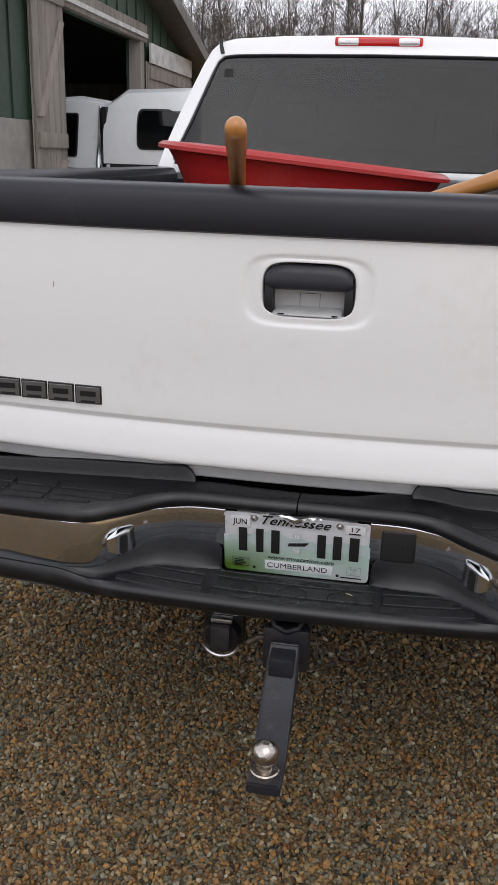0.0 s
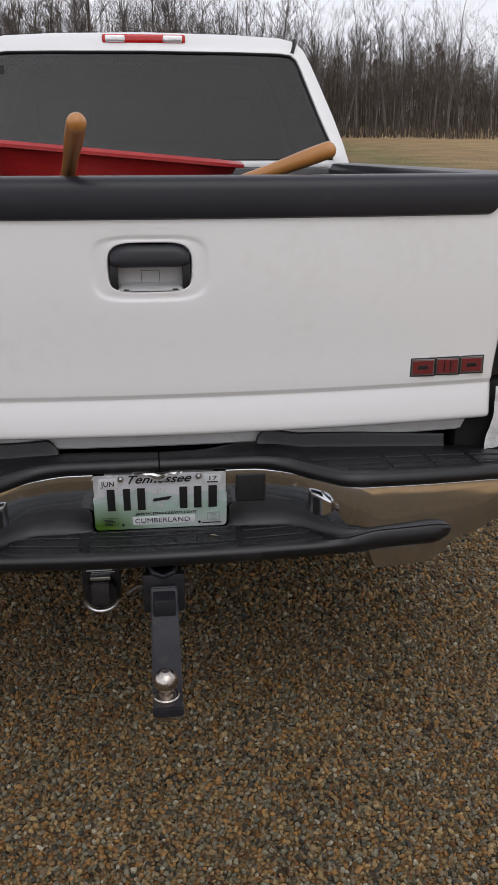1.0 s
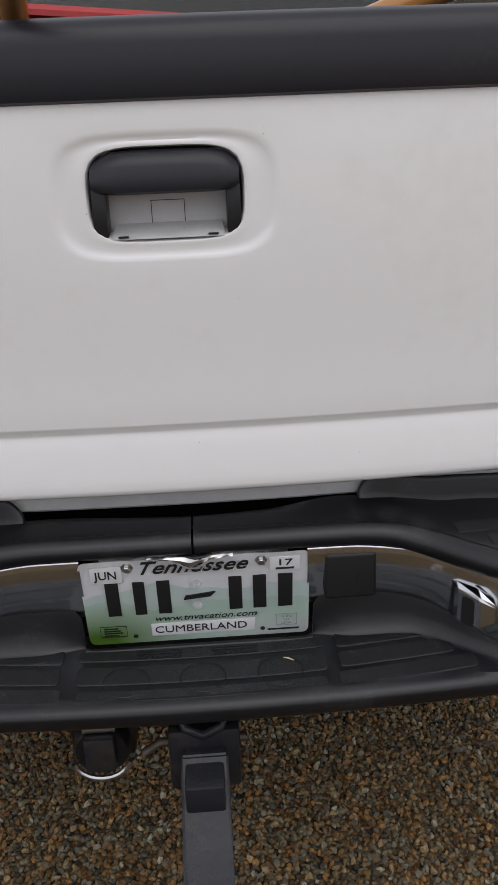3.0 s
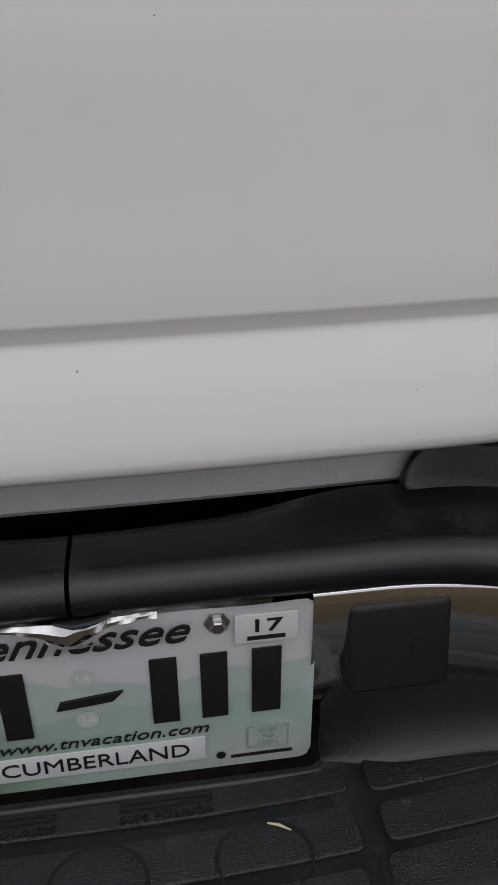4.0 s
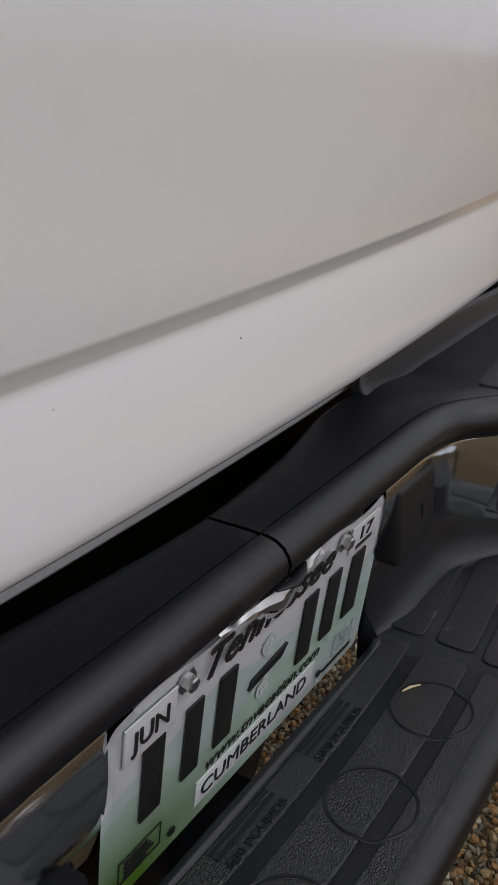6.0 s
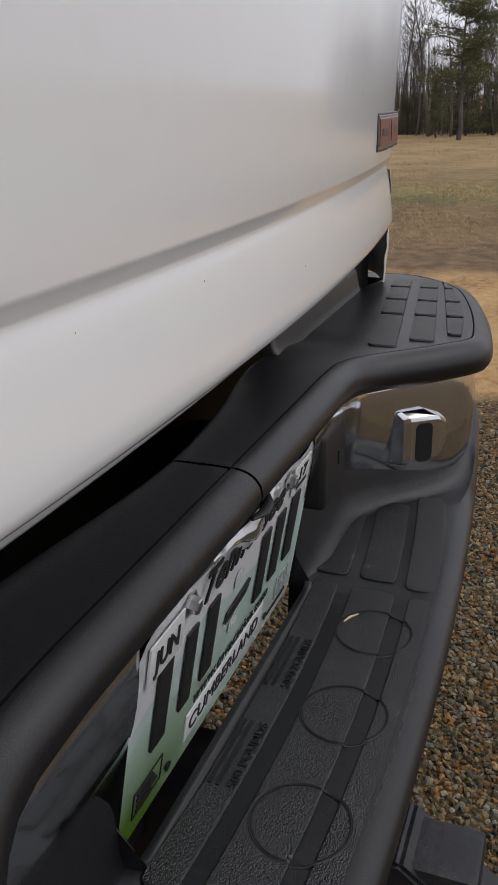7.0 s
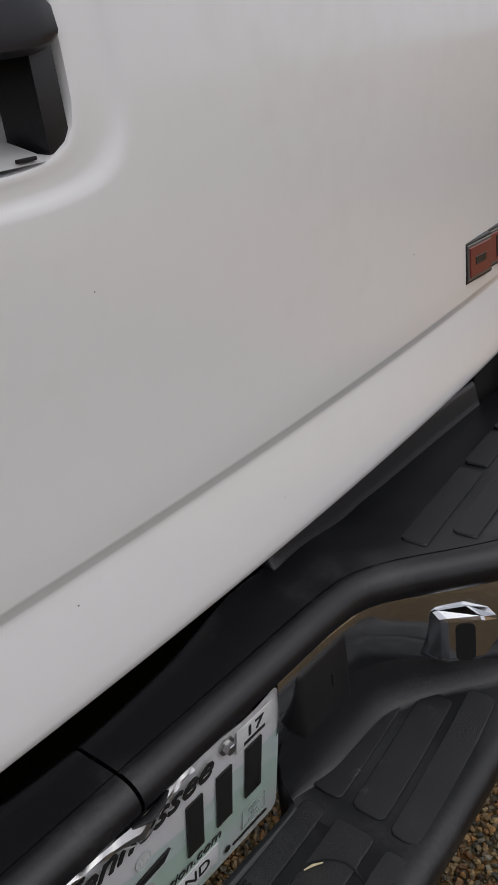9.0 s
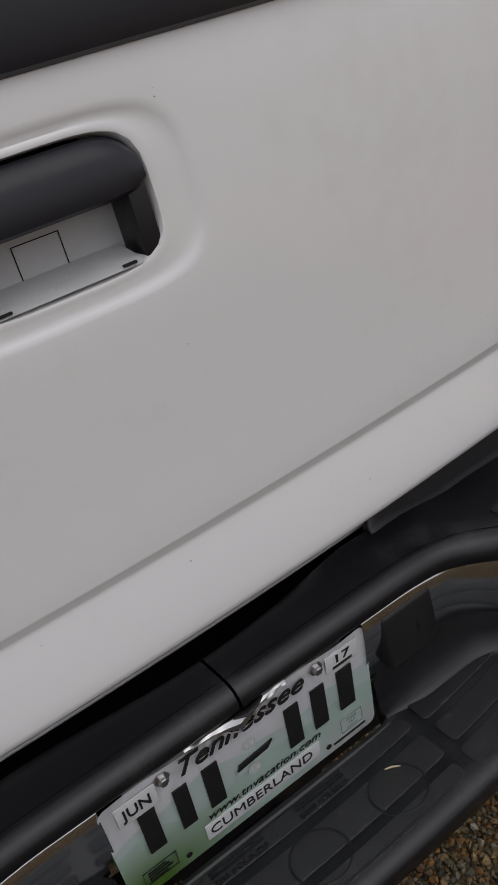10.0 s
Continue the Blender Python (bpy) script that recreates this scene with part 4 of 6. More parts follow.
def build_step():
    """Foot step with a lip along its front, a cove up to the chrome, and ends that run on as rounded rolls."""
    rows = []
    ends = [0.620 + 0.057 * math.sin(radians(90 * k / 8)) for k in range(9)]
    xs = [-e for e in ends] + [lerp(-0.61, 0.61, k / 122) for k in range(123)] + [-0.159, -0.157, 0.157, 0.159] + ends
    for x in sorted(xs):
        ax = abs(x)
        b, f = step_back(x), step_front(x)
        top = 0.632 + 0.018 * smoothstep(0.38, 0.50, ax)
        wall = lerp(top + 0.002, cove_top(x), smoothstep(0.156, 0.162, ax))
        low = 0.596 + 0.006 * smoothstep(0.40, 0.50, ax)
        u = max(0.0, (ax - 0.620) / 0.0575)
        h = math.sqrt(max(0.0, 1 - u * u))
        mid = 0.630
        f = lerp(b - 0.006, f, 0.35 + 0.65 * h)
        k = min(1.0, (b - f) / 0.10)
        w = min(0.018, 0.45 * (b - f)) * smoothstep(0.156, 0.22, ax) + 0.004
        row = [(b + 0.008, low), (b + 0.006, wall), (b + 0.002, wall + 0.0005)]
        for a in (0.1, 0.3, 0.5, 0.7, 0.9):
            row.append((b - w * (1 - math.cos(a * math.pi / 2)), top + (wall - top) * (1 - math.sin(a * math.pi / 2))))
        row += [(b - w, top), (f + 0.030 * k, top), (f + 0.018 * k, top + 0.0025), (f + 0.006, top - 0.001), (f + 0.001, top - 0.007), (f, 0.620), (f + 0.002, low + 0.010), (f + 0.010, low + 0.002), (f + 0.03 * k, low)]
        rows.append([(x, y, mid + (z - mid) * max(h, 0.06)) for y, z in row])
    return part("lower_step", skin(rows, around=True, caps=True), BLACK, bumper, "black plastic foot step")


def clip_outline(x0, x1, y0, y1, r):
    return [((x0 + x1) / 2 + px, (y0 + y1) / 2 + py) for px, py in rounded(x1 - x0, y1 - y0, r, 3)]


for s in (-1, 1):
    build_chrome(s)
step = build_step()
Z0 = 0.6315
def bent(outline):
    """Bends an outline along the step's sweep."""
    return [(x, y + 0.22 * x * x) for x, y in outline]


def long_outline(x0, x1, y0, y1, r, n=24):
    """A rounded strip with points all along its two long sides, so that it can bend."""
    out = clip_outline(x0, x1, y0, y1, r)
    low = [(lerp(x0 + r, x1 - r, k / n), y0) for k in range(1, n)]
    top = [(lerp(x1 - r, x0 + r, k / n), y1) for k in range(1, n)]
    return out[:4] + top + out[4:12] + low + out[12:]


def flat_pad(name, outline, parent, high=0.0027):
    """A low flat-topped pad with a small eased edge all round."""
    n = len(outline)
    pts = [Vector((x, y)) for x, y in outline]
    inner = []
    for k in range(n):
        d = (pts[(k + 1) % n] - pts[k - 1]).normalized()
        inner.append(pts[k] + Vector((-d.y, d.x)) * 0.0012)
    bm = skin([[(p.x, p.y, Z0) for p in pts], [(p.x, p.y, Z0 + high - 0.0010) for p in pts], [(p.x, p.y, Z0 + high) for p in inner]], around=True, caps=True)
    return part(name, bm, TREAD, parent)


# three long pads across the middle, the rear one with embossed lettering
for xa, xb, ya, yb in ((-0.166, 0.172, -0.1165, -0.0935), (-0.163, 0.170, -0.1665, -0.1285), (-0.160, 0.166, -0.2005, -0.1785)):
    flat_pad("tread_strip", bent(long_outline(xa, xb, ya, yb, 0.006)), bumper)
# round knock-outs, cut as thin rings across the two front pads
for x, y in ((-0.097, -0.160), (0.004, -0.159), (0.106, -0.156)):
    for part_name, dr, mat in (("ring_gap", 0.0, DARK), ("ring_edge", 0.0011, BLACK)):
        pts = []
        for k in range(61):
            a = 6.2832 * k / 60
            px, py = x + (0.0295 + dr) * math.cos(a), y + (0.0295 + dr) * math.sin(a)
            flat_y = py - 0.22 * px * px
            on_pad = -0.1665 < flat_y < -0.1285 or -0.2005 < flat_y < -0.1785
            pts.append((px, py, (Z0 + 0.0027 if on_pad else Z0 + 0.0006)))
        part(part_name, tube(pts, 0.0008 if dr == 0 else 0.0006, 5), mat, bumper)
# shorter pads towards the ends, the innermost cut round to the cove
for s in (-1, 1):
    for xa, xb, ya, yb, cut in ((0.186, 0.322, -0.1215, -0.0890, 1), (0.186, 0.345, -0.1645, -0.1315, 0), (0.180, 0.368, -0.2020, -0.1725, 0)):
        out = long_outline(xa, xb, ya, yb, 0.007, 10)
        if cut:
            out = [(px, ya + (py - ya) * (1 - 0.95 * max(0.0, (px - 0.186) / 0.136) ** 2.4)) for px, py in out]
        out = bent(out)
        flat_pad("tread_strip", out if s > 0 else [(-px, py) for px, py in out[::-1]], bumper)

for txt, x in (("500 POUNDS", -0.055), ("5000 POUNDS", 0.048)):
    writing(txt, 0.0085, pose(x, -0.111, 0.6345), BLACK, bumper, "embossed_lettering", width=0.062, depth=0.0012)
    for k in range(2):
        part("embossed_line", box(x - 0.031, x + 0.031, -0.1035 + 0.0055 * k, -0.1005 + 0.0055 * k, 0.6338, 0.6348), BLACK, bumper, smooth=False)

part("plug_cover", box(0.174, 0.244, -0.095, -0.072, 0.698, 0.768, 0.006, segments=3), RUBBER, bumper, "black rubber plug")
part("plug_slit", box(0.2165, 0.2185, -0.0960, -0.0945, 0.727, 0.739), DARK, bumper, smooth=False)


def build_plate_lamp(s):
    """A faceted chrome hood on the bumper's face, its dark mouth turned to the number plate."""
    rows = []
    for x, out, zt, zb in ((0.3400, 0.000, 0.730, 0.682), (0.3410, 0.012, 0.734, 0.679), (0.3440, 0.0165, 0.7355, 0.6775), (0.3640, 0.0240, 0.7345, 0.6775), (0.3670, 0.0240, 0.733, 0.6785), (0.3840, 0.0130, 0.725, 0.686), (0.3880, 0.0070, 0.720, 0.692), (0.3890, -0.002, 0.716, 0.696)):
        base = recess(x)
        rows.append([(s * x, base + 0.010, zt), (s * x, base - out * 0.35, zt), (s * x, base - out * 0.92, zt - 0.006), (s * x, base - out, zt - 0.010),
                     (s * x, base - out, zb + 0.006), (s * x, base - out * 0.9, zb + 0.002), (s * x, base - out * 0.4, zb), (s * x, base + 0.010, zb)])
    bm = skin(rows, around=True, caps=True)
    part("plate_lamp", bm, CHROME, bumper, "faceted chrome number plate lamp", smooth=False)
    a, b = Vector((0.3440, recess(0.3440) - 0.0165)), Vector((0.3640, recess(0.3640) - 0.0240))
    d = (b - a).normalized()
    out = Vector((d.y, -d.x))
    face = []
    for px, pz in rounded(0.0185, 0.042, 0.006, 4):
        p = a.lerp(b, 0.5) + d * px
        face.append((p, 0.7015 + pz))
    rows = [[(s * (p.x + out.x * h), p.y + out.y * h, z) for p, z in face] for h in (-0.004, 0.0008)]
    part("lamp_mouth", skin(rows, around=True, caps=True), DARK, bumper)


for s in (-1, 1):
    build_plate_lamp(s)
part("plate_bracket", box(-0.156, 0.156, -0.040, -0.030, 0.66, 0.79), DARK, bumper, smooth=False)


# ---- number plate ----
def build_number_plate():
    tilt = pose(0, -0.080, 0.705, 10.3, 0, 0)
    rows = []
    for j in range(17):
        v = lerp(-0.0762, 0.0735, j / 16)
        row = []
        for i in range(49):
            x = lerp(-0.1535, 0.1535, i / 48)
            r = 0.009
            dx, dv = max(0.0, abs(x) - (0.1535 - r)), max(0.0, abs(v + 0.00135) - (0.07485 - r))
            px, pv = x, v
            d = math.hypot(dx, dv)
            if dx > 0 and dv > 0 and d > r:
                px, pv = math.copysign(0.1535 - r + dx / d * r, x), math.copysign(0.07485 - r + dv / d * r, v + 0.00135) - 0.00135
            bend = math.exp(-((x + 0.003) / 0.022) ** 2) * smoothstep(0.048, 0.0734, v)
            wave = smoothstep(0.056, 0.0734, v) * 0.002 * math.sin(x * 70)
            rim = 0.0012 if max(abs(x) - 0.1480, abs(v + 0.00135) - 0.0695) > 0 else 0.0
            row.append((px, -0.009 * bend - wave - rim, pv - 0.011 * bend + wave * 0.6))
        rows.append(row)
    bm = skin(rows)
    geom = bmesh.ops.solidify(bm, geom=bm.faces[:], thickness=0.0009)
    plate = part("number_plate", bm, PRINT, truck, "white and green number plate, bent at its top edge", at=tilt)
    face = lambda x, z, d=0.0014: pose(x, -d, z, 90, 0, 0)
    # registration drawn as plain bars
    for x, w in ((-0.113, 0.018), (-0.077, 0.016), (-0.044, 0.018), (0.053, 0.018), (0.086, 0.018), (0.121, 0.020)):
        part("registration_bar", box(x - w / 2, x + w / 2, -0.0022, -0.0004, -0.0235, 0.0355, 0.0009), INK, plate)
    part("registration_dash", skin([[(-0.018, -0.0024, -0.001), (-0.015, -0.0024, 0.006), (0.026, -0.0024, 0.011), (0.019, -0.0024, 0.003)],
                                    [(-0.018, -0.0004, -0.001), (-0.015, -0.0004, 0.006), (0.026, -0.0004, 0.011), (0.019, -0.0004, 0.003)]], around=True, caps=True), INK, plate, smooth=False)
    writing("Tennessee", 0.030, face(-0.006, 0.0600, 0.0040), INK, plate, shear=0.45, width=0.144, depth=0.0012, bold=0.0002)
    writing("JUN", 0.019, face(-0.118, 0.0505, 0.0030), INK, plate, width=0.030, depth=0.0008, bold=0.00015)
    writing("www.tnvacation.com", 0.0140, face(0.010, -0.0335, 0.0016), INK, plate, shear=0.3, width=0.140, depth=0.0006)
    part("county_sticker", box(-0.066, 0.078, -0.0014, -0.0002, -0.0655, -0.0430, 0.0004), PLATEWHITE, plate, "white county sticker")
    writing("CUMBERLAND", 0.0180, face(0.003, -0.0545, 0.0018), INK, plate, width=0.128, depth=0.0006)
    part("year_sticker", box(0.100, 0.141, -0.0026, -0.0012, 0.042, 0.0655, 0.0004), PLATEWHITE, plate, "white year sticker")
    writing("17", 0.0150, face(0.120, 0.0560, 0.0030), INK, plate, width=0.018, depth=0.0006, bold=0.00015)
    part("fine_print", box(0.108, 0.133, -0.0030, -0.0024, 0.0445, 0.0478), INK, plate, smooth=False)
    part("month_sticker", box(-0.139, -0.097, -0.0024, -0.0010, 0.037, 0.0640, 0.0004), PLATEWHITE, plate, "white month sticker")
    for k, t in enumerate(("WHEEL", "TAX", "DECAL")):
        writing(t, 0.0052, face(0.1225, -0.044 - 0.0060 * k, 0.0016), PALEINK, plate, width=0.015 if k != 1 else 0.009, depth=0.0004)
    for x0, x1, z0, z1 in ((0.108, 0.137, -0.0395, -0.0390), (0.108, 0.137, -0.0605, -0.0600), (0.108, 0.1085, -0.0605, -0.0390), (0.1365, 0.137, -0.0605, -0.0390),
                           (-0.137, -0.100, -0.0440, -0.0435), (-0.137, -0.100, -0.0635, -0.0630), (-0.137, -0.1365, -0.0635, -0.0435), (-0.1005, -0.100, -0.0635, -0.0435)):
        part("print_frame", box(x0, x1, -0.0014, -0.0006, z0, z1), PALEINK if x0 > 0 else INK, plate, smooth=False)
    for k in range(4):
        part("fine_print", box(-0.132, -0.112 + 0.003 * (k % 3), -0.0014, -0.0006, -0.0490 - 0.0042 * k, -0.0472 - 0.0042 * k), INK, plate, smooth=False)
    part("fine_print", box(0.096, 0.140, -0.0014, -0.0006, -0.0685, -0.0660), INK, plate, smooth=False)
    # pale round marks stamped into the sheet
    for z in (0.0255, -0.0125):
        part("stamped_mark", lathe([(0.0075, 0.0), (0.0075, 0.0003)], 24), PALEMARK, plate, at=face(0.001, z, 0.0009))
        writing("14", 0.0095, face(0.001, z, 0.0015), PLATEWHITE, plate, width=0.0085, depth=0.0004)
    for x in (-0.0889, 0.0889):
        bolt = lathe([(0.0085, 0.0), (0.0085, 0.0012), (0.0052, 0.0014), (0.0052, 0.0058), (0.0042, 0.0066)], 6)
        part("bolt", bolt, STEEL, plate, "hex bolt head", smooth=False, at=face(x, 0.0615, 0.001))
        part("lower_hole", lathe([(0.0034, 0.0), (0.0034, 0.0006)], 16), INK, plate, at=face(x, -0.0640, 0.0012))
    # second sheet behind, its edge bent and bright
    rows = []
    for i in range(41):
        x = lerp(-0.125, 0.125, i / 40)
        top = 0.0768 + 0.0035 * (1 - (x / 0.125) ** 2) + 0.0012 * math.sin(x * 90) - 0.010 * math.exp(-((x + 0.002) / 0.020) ** 2)
        lean = -0.006 * math.exp(-((x - 0.006) / 0.030) ** 2)
        rows.append([(x, 0.004, 0.03), (x, 0.0035, 0.068), (x, 0.002 + lean * 0.5, top - 0.003), (x, -0.001 + lean, top), (x, 0.001 + lean, top + 0.0008), (x, 0.005, top - 0.004), (x, 0.006, 0.03)])
    part("backing_sheet", skin(rows), STEEL, plate, "bent bright metal sheet behind the plate")
    rows = []
    for i in range(57):
        x = lerp(-0.062, 0.052, i / 56)
        u = abs(x + 0.004) / 0.058
        rag = noise.noise(Vector((x * 90, 4.2, 0.0)))
        fold = (1 - u) ** 0.7 if u < 1 else 0.0
        low = 0.0720 - 0.0165 * fold ** 4 + 0.0012 * rag
        top = 0.0762 + 0.002 * noise.noise(Vector((x * 60, 9.1, 0.0)))
        rows.append([(x, -0.0022, low), (x, -0.0040 - 0.005 * fold ** 2 + 0.002 * rag, lerp(low, top, 0.35)), (x, -0.0030 - 0.006 * fold ** 2 - 0.002 * rag, lerp(low, top, 0.7)), (x, -0.001 - 0.003 * fold, top), (x, 0.002, top - 0.001)])
    part("crumpled_edge", skin(rows), STEEL, plate, "crumpled bright metal along the plate's top edge", smooth=False)
    bm = tube([(-0.010, -0.006, 0.0790), (0.002, -0.010, 0.0795), (0.014, -0.009, 0.0805), (0.024, -0.005, 0.0808)], [0.002, 0.0042, 0.0036, 0.0015], 9, flat=0.6)
    part("dirt_lump", bm, RUBBER, plate)


build_number_plate()


# ---- hitch ----
def build_hitch():
    hitch = part("receiver", box(-0.041, 0.041, -0.170, 0.30, 0.478, 0.560, 0.006), HITCH, truck, "black steel receiver tube")
    part("collar", box(-0.048, 0.048, -0.186, -0.160, 0.470, 0.568, 0.008), HITCH, hitch)
    bm = skin([[(-0.14, -0.012, 0.60), (0.14, -0.012, 0.60), (0.06, -0.020, 0.52), (-0.06, -0.020, 0.52)], [(-0.14, 0.004, 0.60), (0.14, 0.004, 0.60), (0.06, -0.004, 0.52), (-0.06, -0.004, 0.52)]], around=True, caps=True)
    part("chain_plate", bm, HITCH, hitch)
    part("chain_loop", tube([(-0.034, -0.120, 0.60), (-0.034, -0.168, 0.592), (-0.024, -0.186, 0.574), (0.0, -0.192, 0.566), (0.024, -0.186, 0.574), (0.034, -0.168, 0.592), (0.034, -0.120, 0.60)], 0.0065, 10), HITCH, hitch)
    part("cross_tube", box(-0.52, 0.52, 0.03, 0.10, 0.50, 0.58, 0.012), DARK, hitch)
    mount = part("drawbar", box(-0.025, 0.025, -0.26, -0.10, 0.492, 0.542, 0.004), HITCH, hitch, "worn black drop ball mount")
    prof = [(-0.196, 0.546), (-0.208, 0.548), (-0.375, 0.408), (-0.448, 0.402), (-0.450, 0.380), (-0.372, 0.378), (-0.205, 0.480), (-0.196, 0.486)]
    bm = skin([[(-0.031, y, z) for y, z in prof], [(0.031, y, z) for y, z in prof]], around=True, caps=True)
    bmesh.ops.bevel(bm, geom=bm.edges[:], offset=0.003, segments=2, affect="EDGES")
    part("drop_plate", bm, HITCH, hitch, "scuffed black drop plate")
    ball = [(0.0275, 0.402), (0.0275, 0.410), (0.0255, 0.4125), (0.016, 0.413), (0.014, 0.424)]
    ball += [(0.0253 * math.cos(a), 0.444 + 0.0253 * math.sin(a)) for a in [radians(-52 + 10 * k) for k in range(14)]] + [(0.008, 0.4688)]
    part("hitch_ball", lathe(ball, 28), BALL, hitch, "chrome hitch ball with rust specks", at=pose(-0.003, -0.413, 0))
    part("ball_nut", lathe([(0.020, 0.356), (0.020, 0.380)], 6), BALL, hitch, smooth=False, at=pose(-0.003, -0.413, 0))
    part("hitch_pin", tube([(-0.085, -0.150, 0.505), (-0.062, -0.146, 0.519), (0.062, -0.146, 0.519)], 0.0065, 10), RUST, hitch, "rusty steel hitch pin")
    part("pin_clip", tube([(0.058, -0.150, 0.535), (0.064, -0.165, 0.52), (0.060, -0.160, 0.49), (0.056, -0.150, 0.51)], 0.002, 6), RUST, hitch)
    # trailer socket
    sock = part("trailer_socket", box(-0.190, -0.100, -0.112, -0.075, 0.470, 0.575, 0.008), BLACK, truck, "black trailer socket with hinged lid")
    part("socket_barrel", lathe([(0.040, 0.0), (0.040, 0.02), (0.036, 0.026)], 28), BLACK, sock, at=pose(-0.145, -0.110, 0.500, 90, 0, 0))
    part("socket_lid", box(-0.166, -0.124, -0.152, -0.134, 0.478, 0.534, 0.005), HITCH, sock, "grey hinged lid")
    part("lid_rim", tube([(-0.145 + 0.040 * math.cos(a), -0.140, 0.492 + 0.034 * math.sin(a)) for a in [radians(190 + 16 * k) for k in range(11)]], 0.004, 8), STEEL, sock)
    part("lid_hinge", box(-0.168, -0.122, -0.140, -0.120, 0.536, 0.546, 0.003), STEEL, sock)
    for k, (a, b) in enumerate(((-0.180, -0.150), (-0.146, -0.112), (-0.178, -0.118), (-0.166, -0.112))):
        part("printed_bar", box(a, b, -0.1130, -0.1122, 0.558 - 0.005 * k, 0.5605 - 0.005 * k), LIGHTPRINT, sock, smooth=False)


build_hitch()
# a fleck of straw on the step
straw = part("straw", tube([(0.112, -0.130, 0.6349), (0.119, -0.1335, 0.6356), (0.126, -0.1385, 0.6350)], [0.0006, 0.0011, 0.0006], 6), STRAWBIT)
tagged(straw, "pale fleck of straw on the black bumper step", "straw")


# ---- wheelbarrow in the bed ----
barrow = thing("wheelbarrow", "red wheelbarrow with wooden handles lying in the truck bed", "wheelbarrow")


def build_barrow():
    c, turn = Vector((-0.108, 0.79, 1.318)), radians(0)
    rows = []
    levels = [(0.20, 0.16, -0.20), (0.205, 0.165, -0.19), (0.315, 0.265, 0.10), (0.330, 0.278, 0.148), (0.347, 0.292, 0.158), (0.358, 0.300, 0.150), (0.357, 0.300, 0.141),
              (0.336, 0.280, 0.139), (0.312, 0.262, 0.095), (0.20, 0.16, -0.185)]
    for a, b, h in levels:
        row = []
        for x, y in rounded(2 * a + 0.046, 2 * b, 0.13, 7):
            tilt = -0.031 * x / 0.35
            px, py = x * math.cos(turn) - y * math.sin(turn), x * math.sin(turn) + y * math.cos(turn)
            row.append((c.x + px, c.y + py, c.z + h + tilt))
        rows.append(row)
    part("tub", skin(rows, around=True, caps=True), RED, barrow, "scuffed red tub")

    def handle(points):
        pts = [Vector(p) for p in points]
        path, radii = [], []
        for u in [0.97 * k / 24 for k in range(25)] + [0.97 + 0.03 * math.sin(radians(90 * k / 6)) for k in range(1, 7)]:
            path.append(pts[0].lerp(pts[1], u))
            r = lerp(0.019, 0.0165, smoothstep(0.3, 0.6, u)) + 0.003 * smoothstep(0.72, 0.9, u)
            radii.append(r * math.sqrt(max(0.01, 1 - (max(0.0, u - 0.97) / 0.0301) ** 2)))
        d = (pts[1] - pts[0]).to_track_quat("Z", "Y").to_matrix().to_4x4()
        m = Matrix.Translation(pts[0]) @ d
        inv = m.inverted()
        part("handle", tube([inv @ p for p in path], radii, 14), WOOD, barrow, "varnished wooden handle", at=m)

    handle([(-0.245, 0.50, 1.270), (-0.126, -0.205, 1.528)])
    handle([(-0.10, 0.26, 1.285), (0.425, 0.090, 1.478)])
    part("tub_rest", box(-0.30, 0.18, 0.46, 0.86, 0.86, 1.11, 0.03), RUBBER, barrow)


build_barrow()


# ---- ground ----
def land(x, y):
    """Height of the ground: level by the truck, rising away behind the cab, falling off to the side."""
    rise = 0.054 * max(0.0, y - 15) * smoothstep(15, 26, y)
    fall = -0.020 * max(0.0, x - 6) * (1 - smoothstep(20, 45, y)) * smoothstep(6, 20, x)
    return min(rise, 4.2) + max(fall, -1.4)


def build_ground():
    def axis(a, b, fine_a, fine_b):
        out, v = [], fine_a
        while v > a:
            out.insert(0, v)
            v -= 0.6 + 0.25 * (fine_a - v)
        out.insert(0, a)
        v = fine_a + 0.8
        while v < fine_b:
            out.append(v)
            v += 0.8
        while v < b:
            out.append(v)
            v += 0.8 + 0.2 * (v - fine_b)
        return out + [b]

    xs, ys = axis(-600, 600, -6, 14), axis(-600, 600, -6, 24)
    rows = [[(x, y, land(x, y) + 0.05 * noise.noise(Vector((x * 0.4, y * 0.4, 0))) * smoothstep(5, 9, max(x, y - 10))) for x in xs] for y in ys]
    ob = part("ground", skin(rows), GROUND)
    tagged(ob, "gravel yard edged by bare orange earth and dry pasture", "ground", kind="structure")


build_ground()


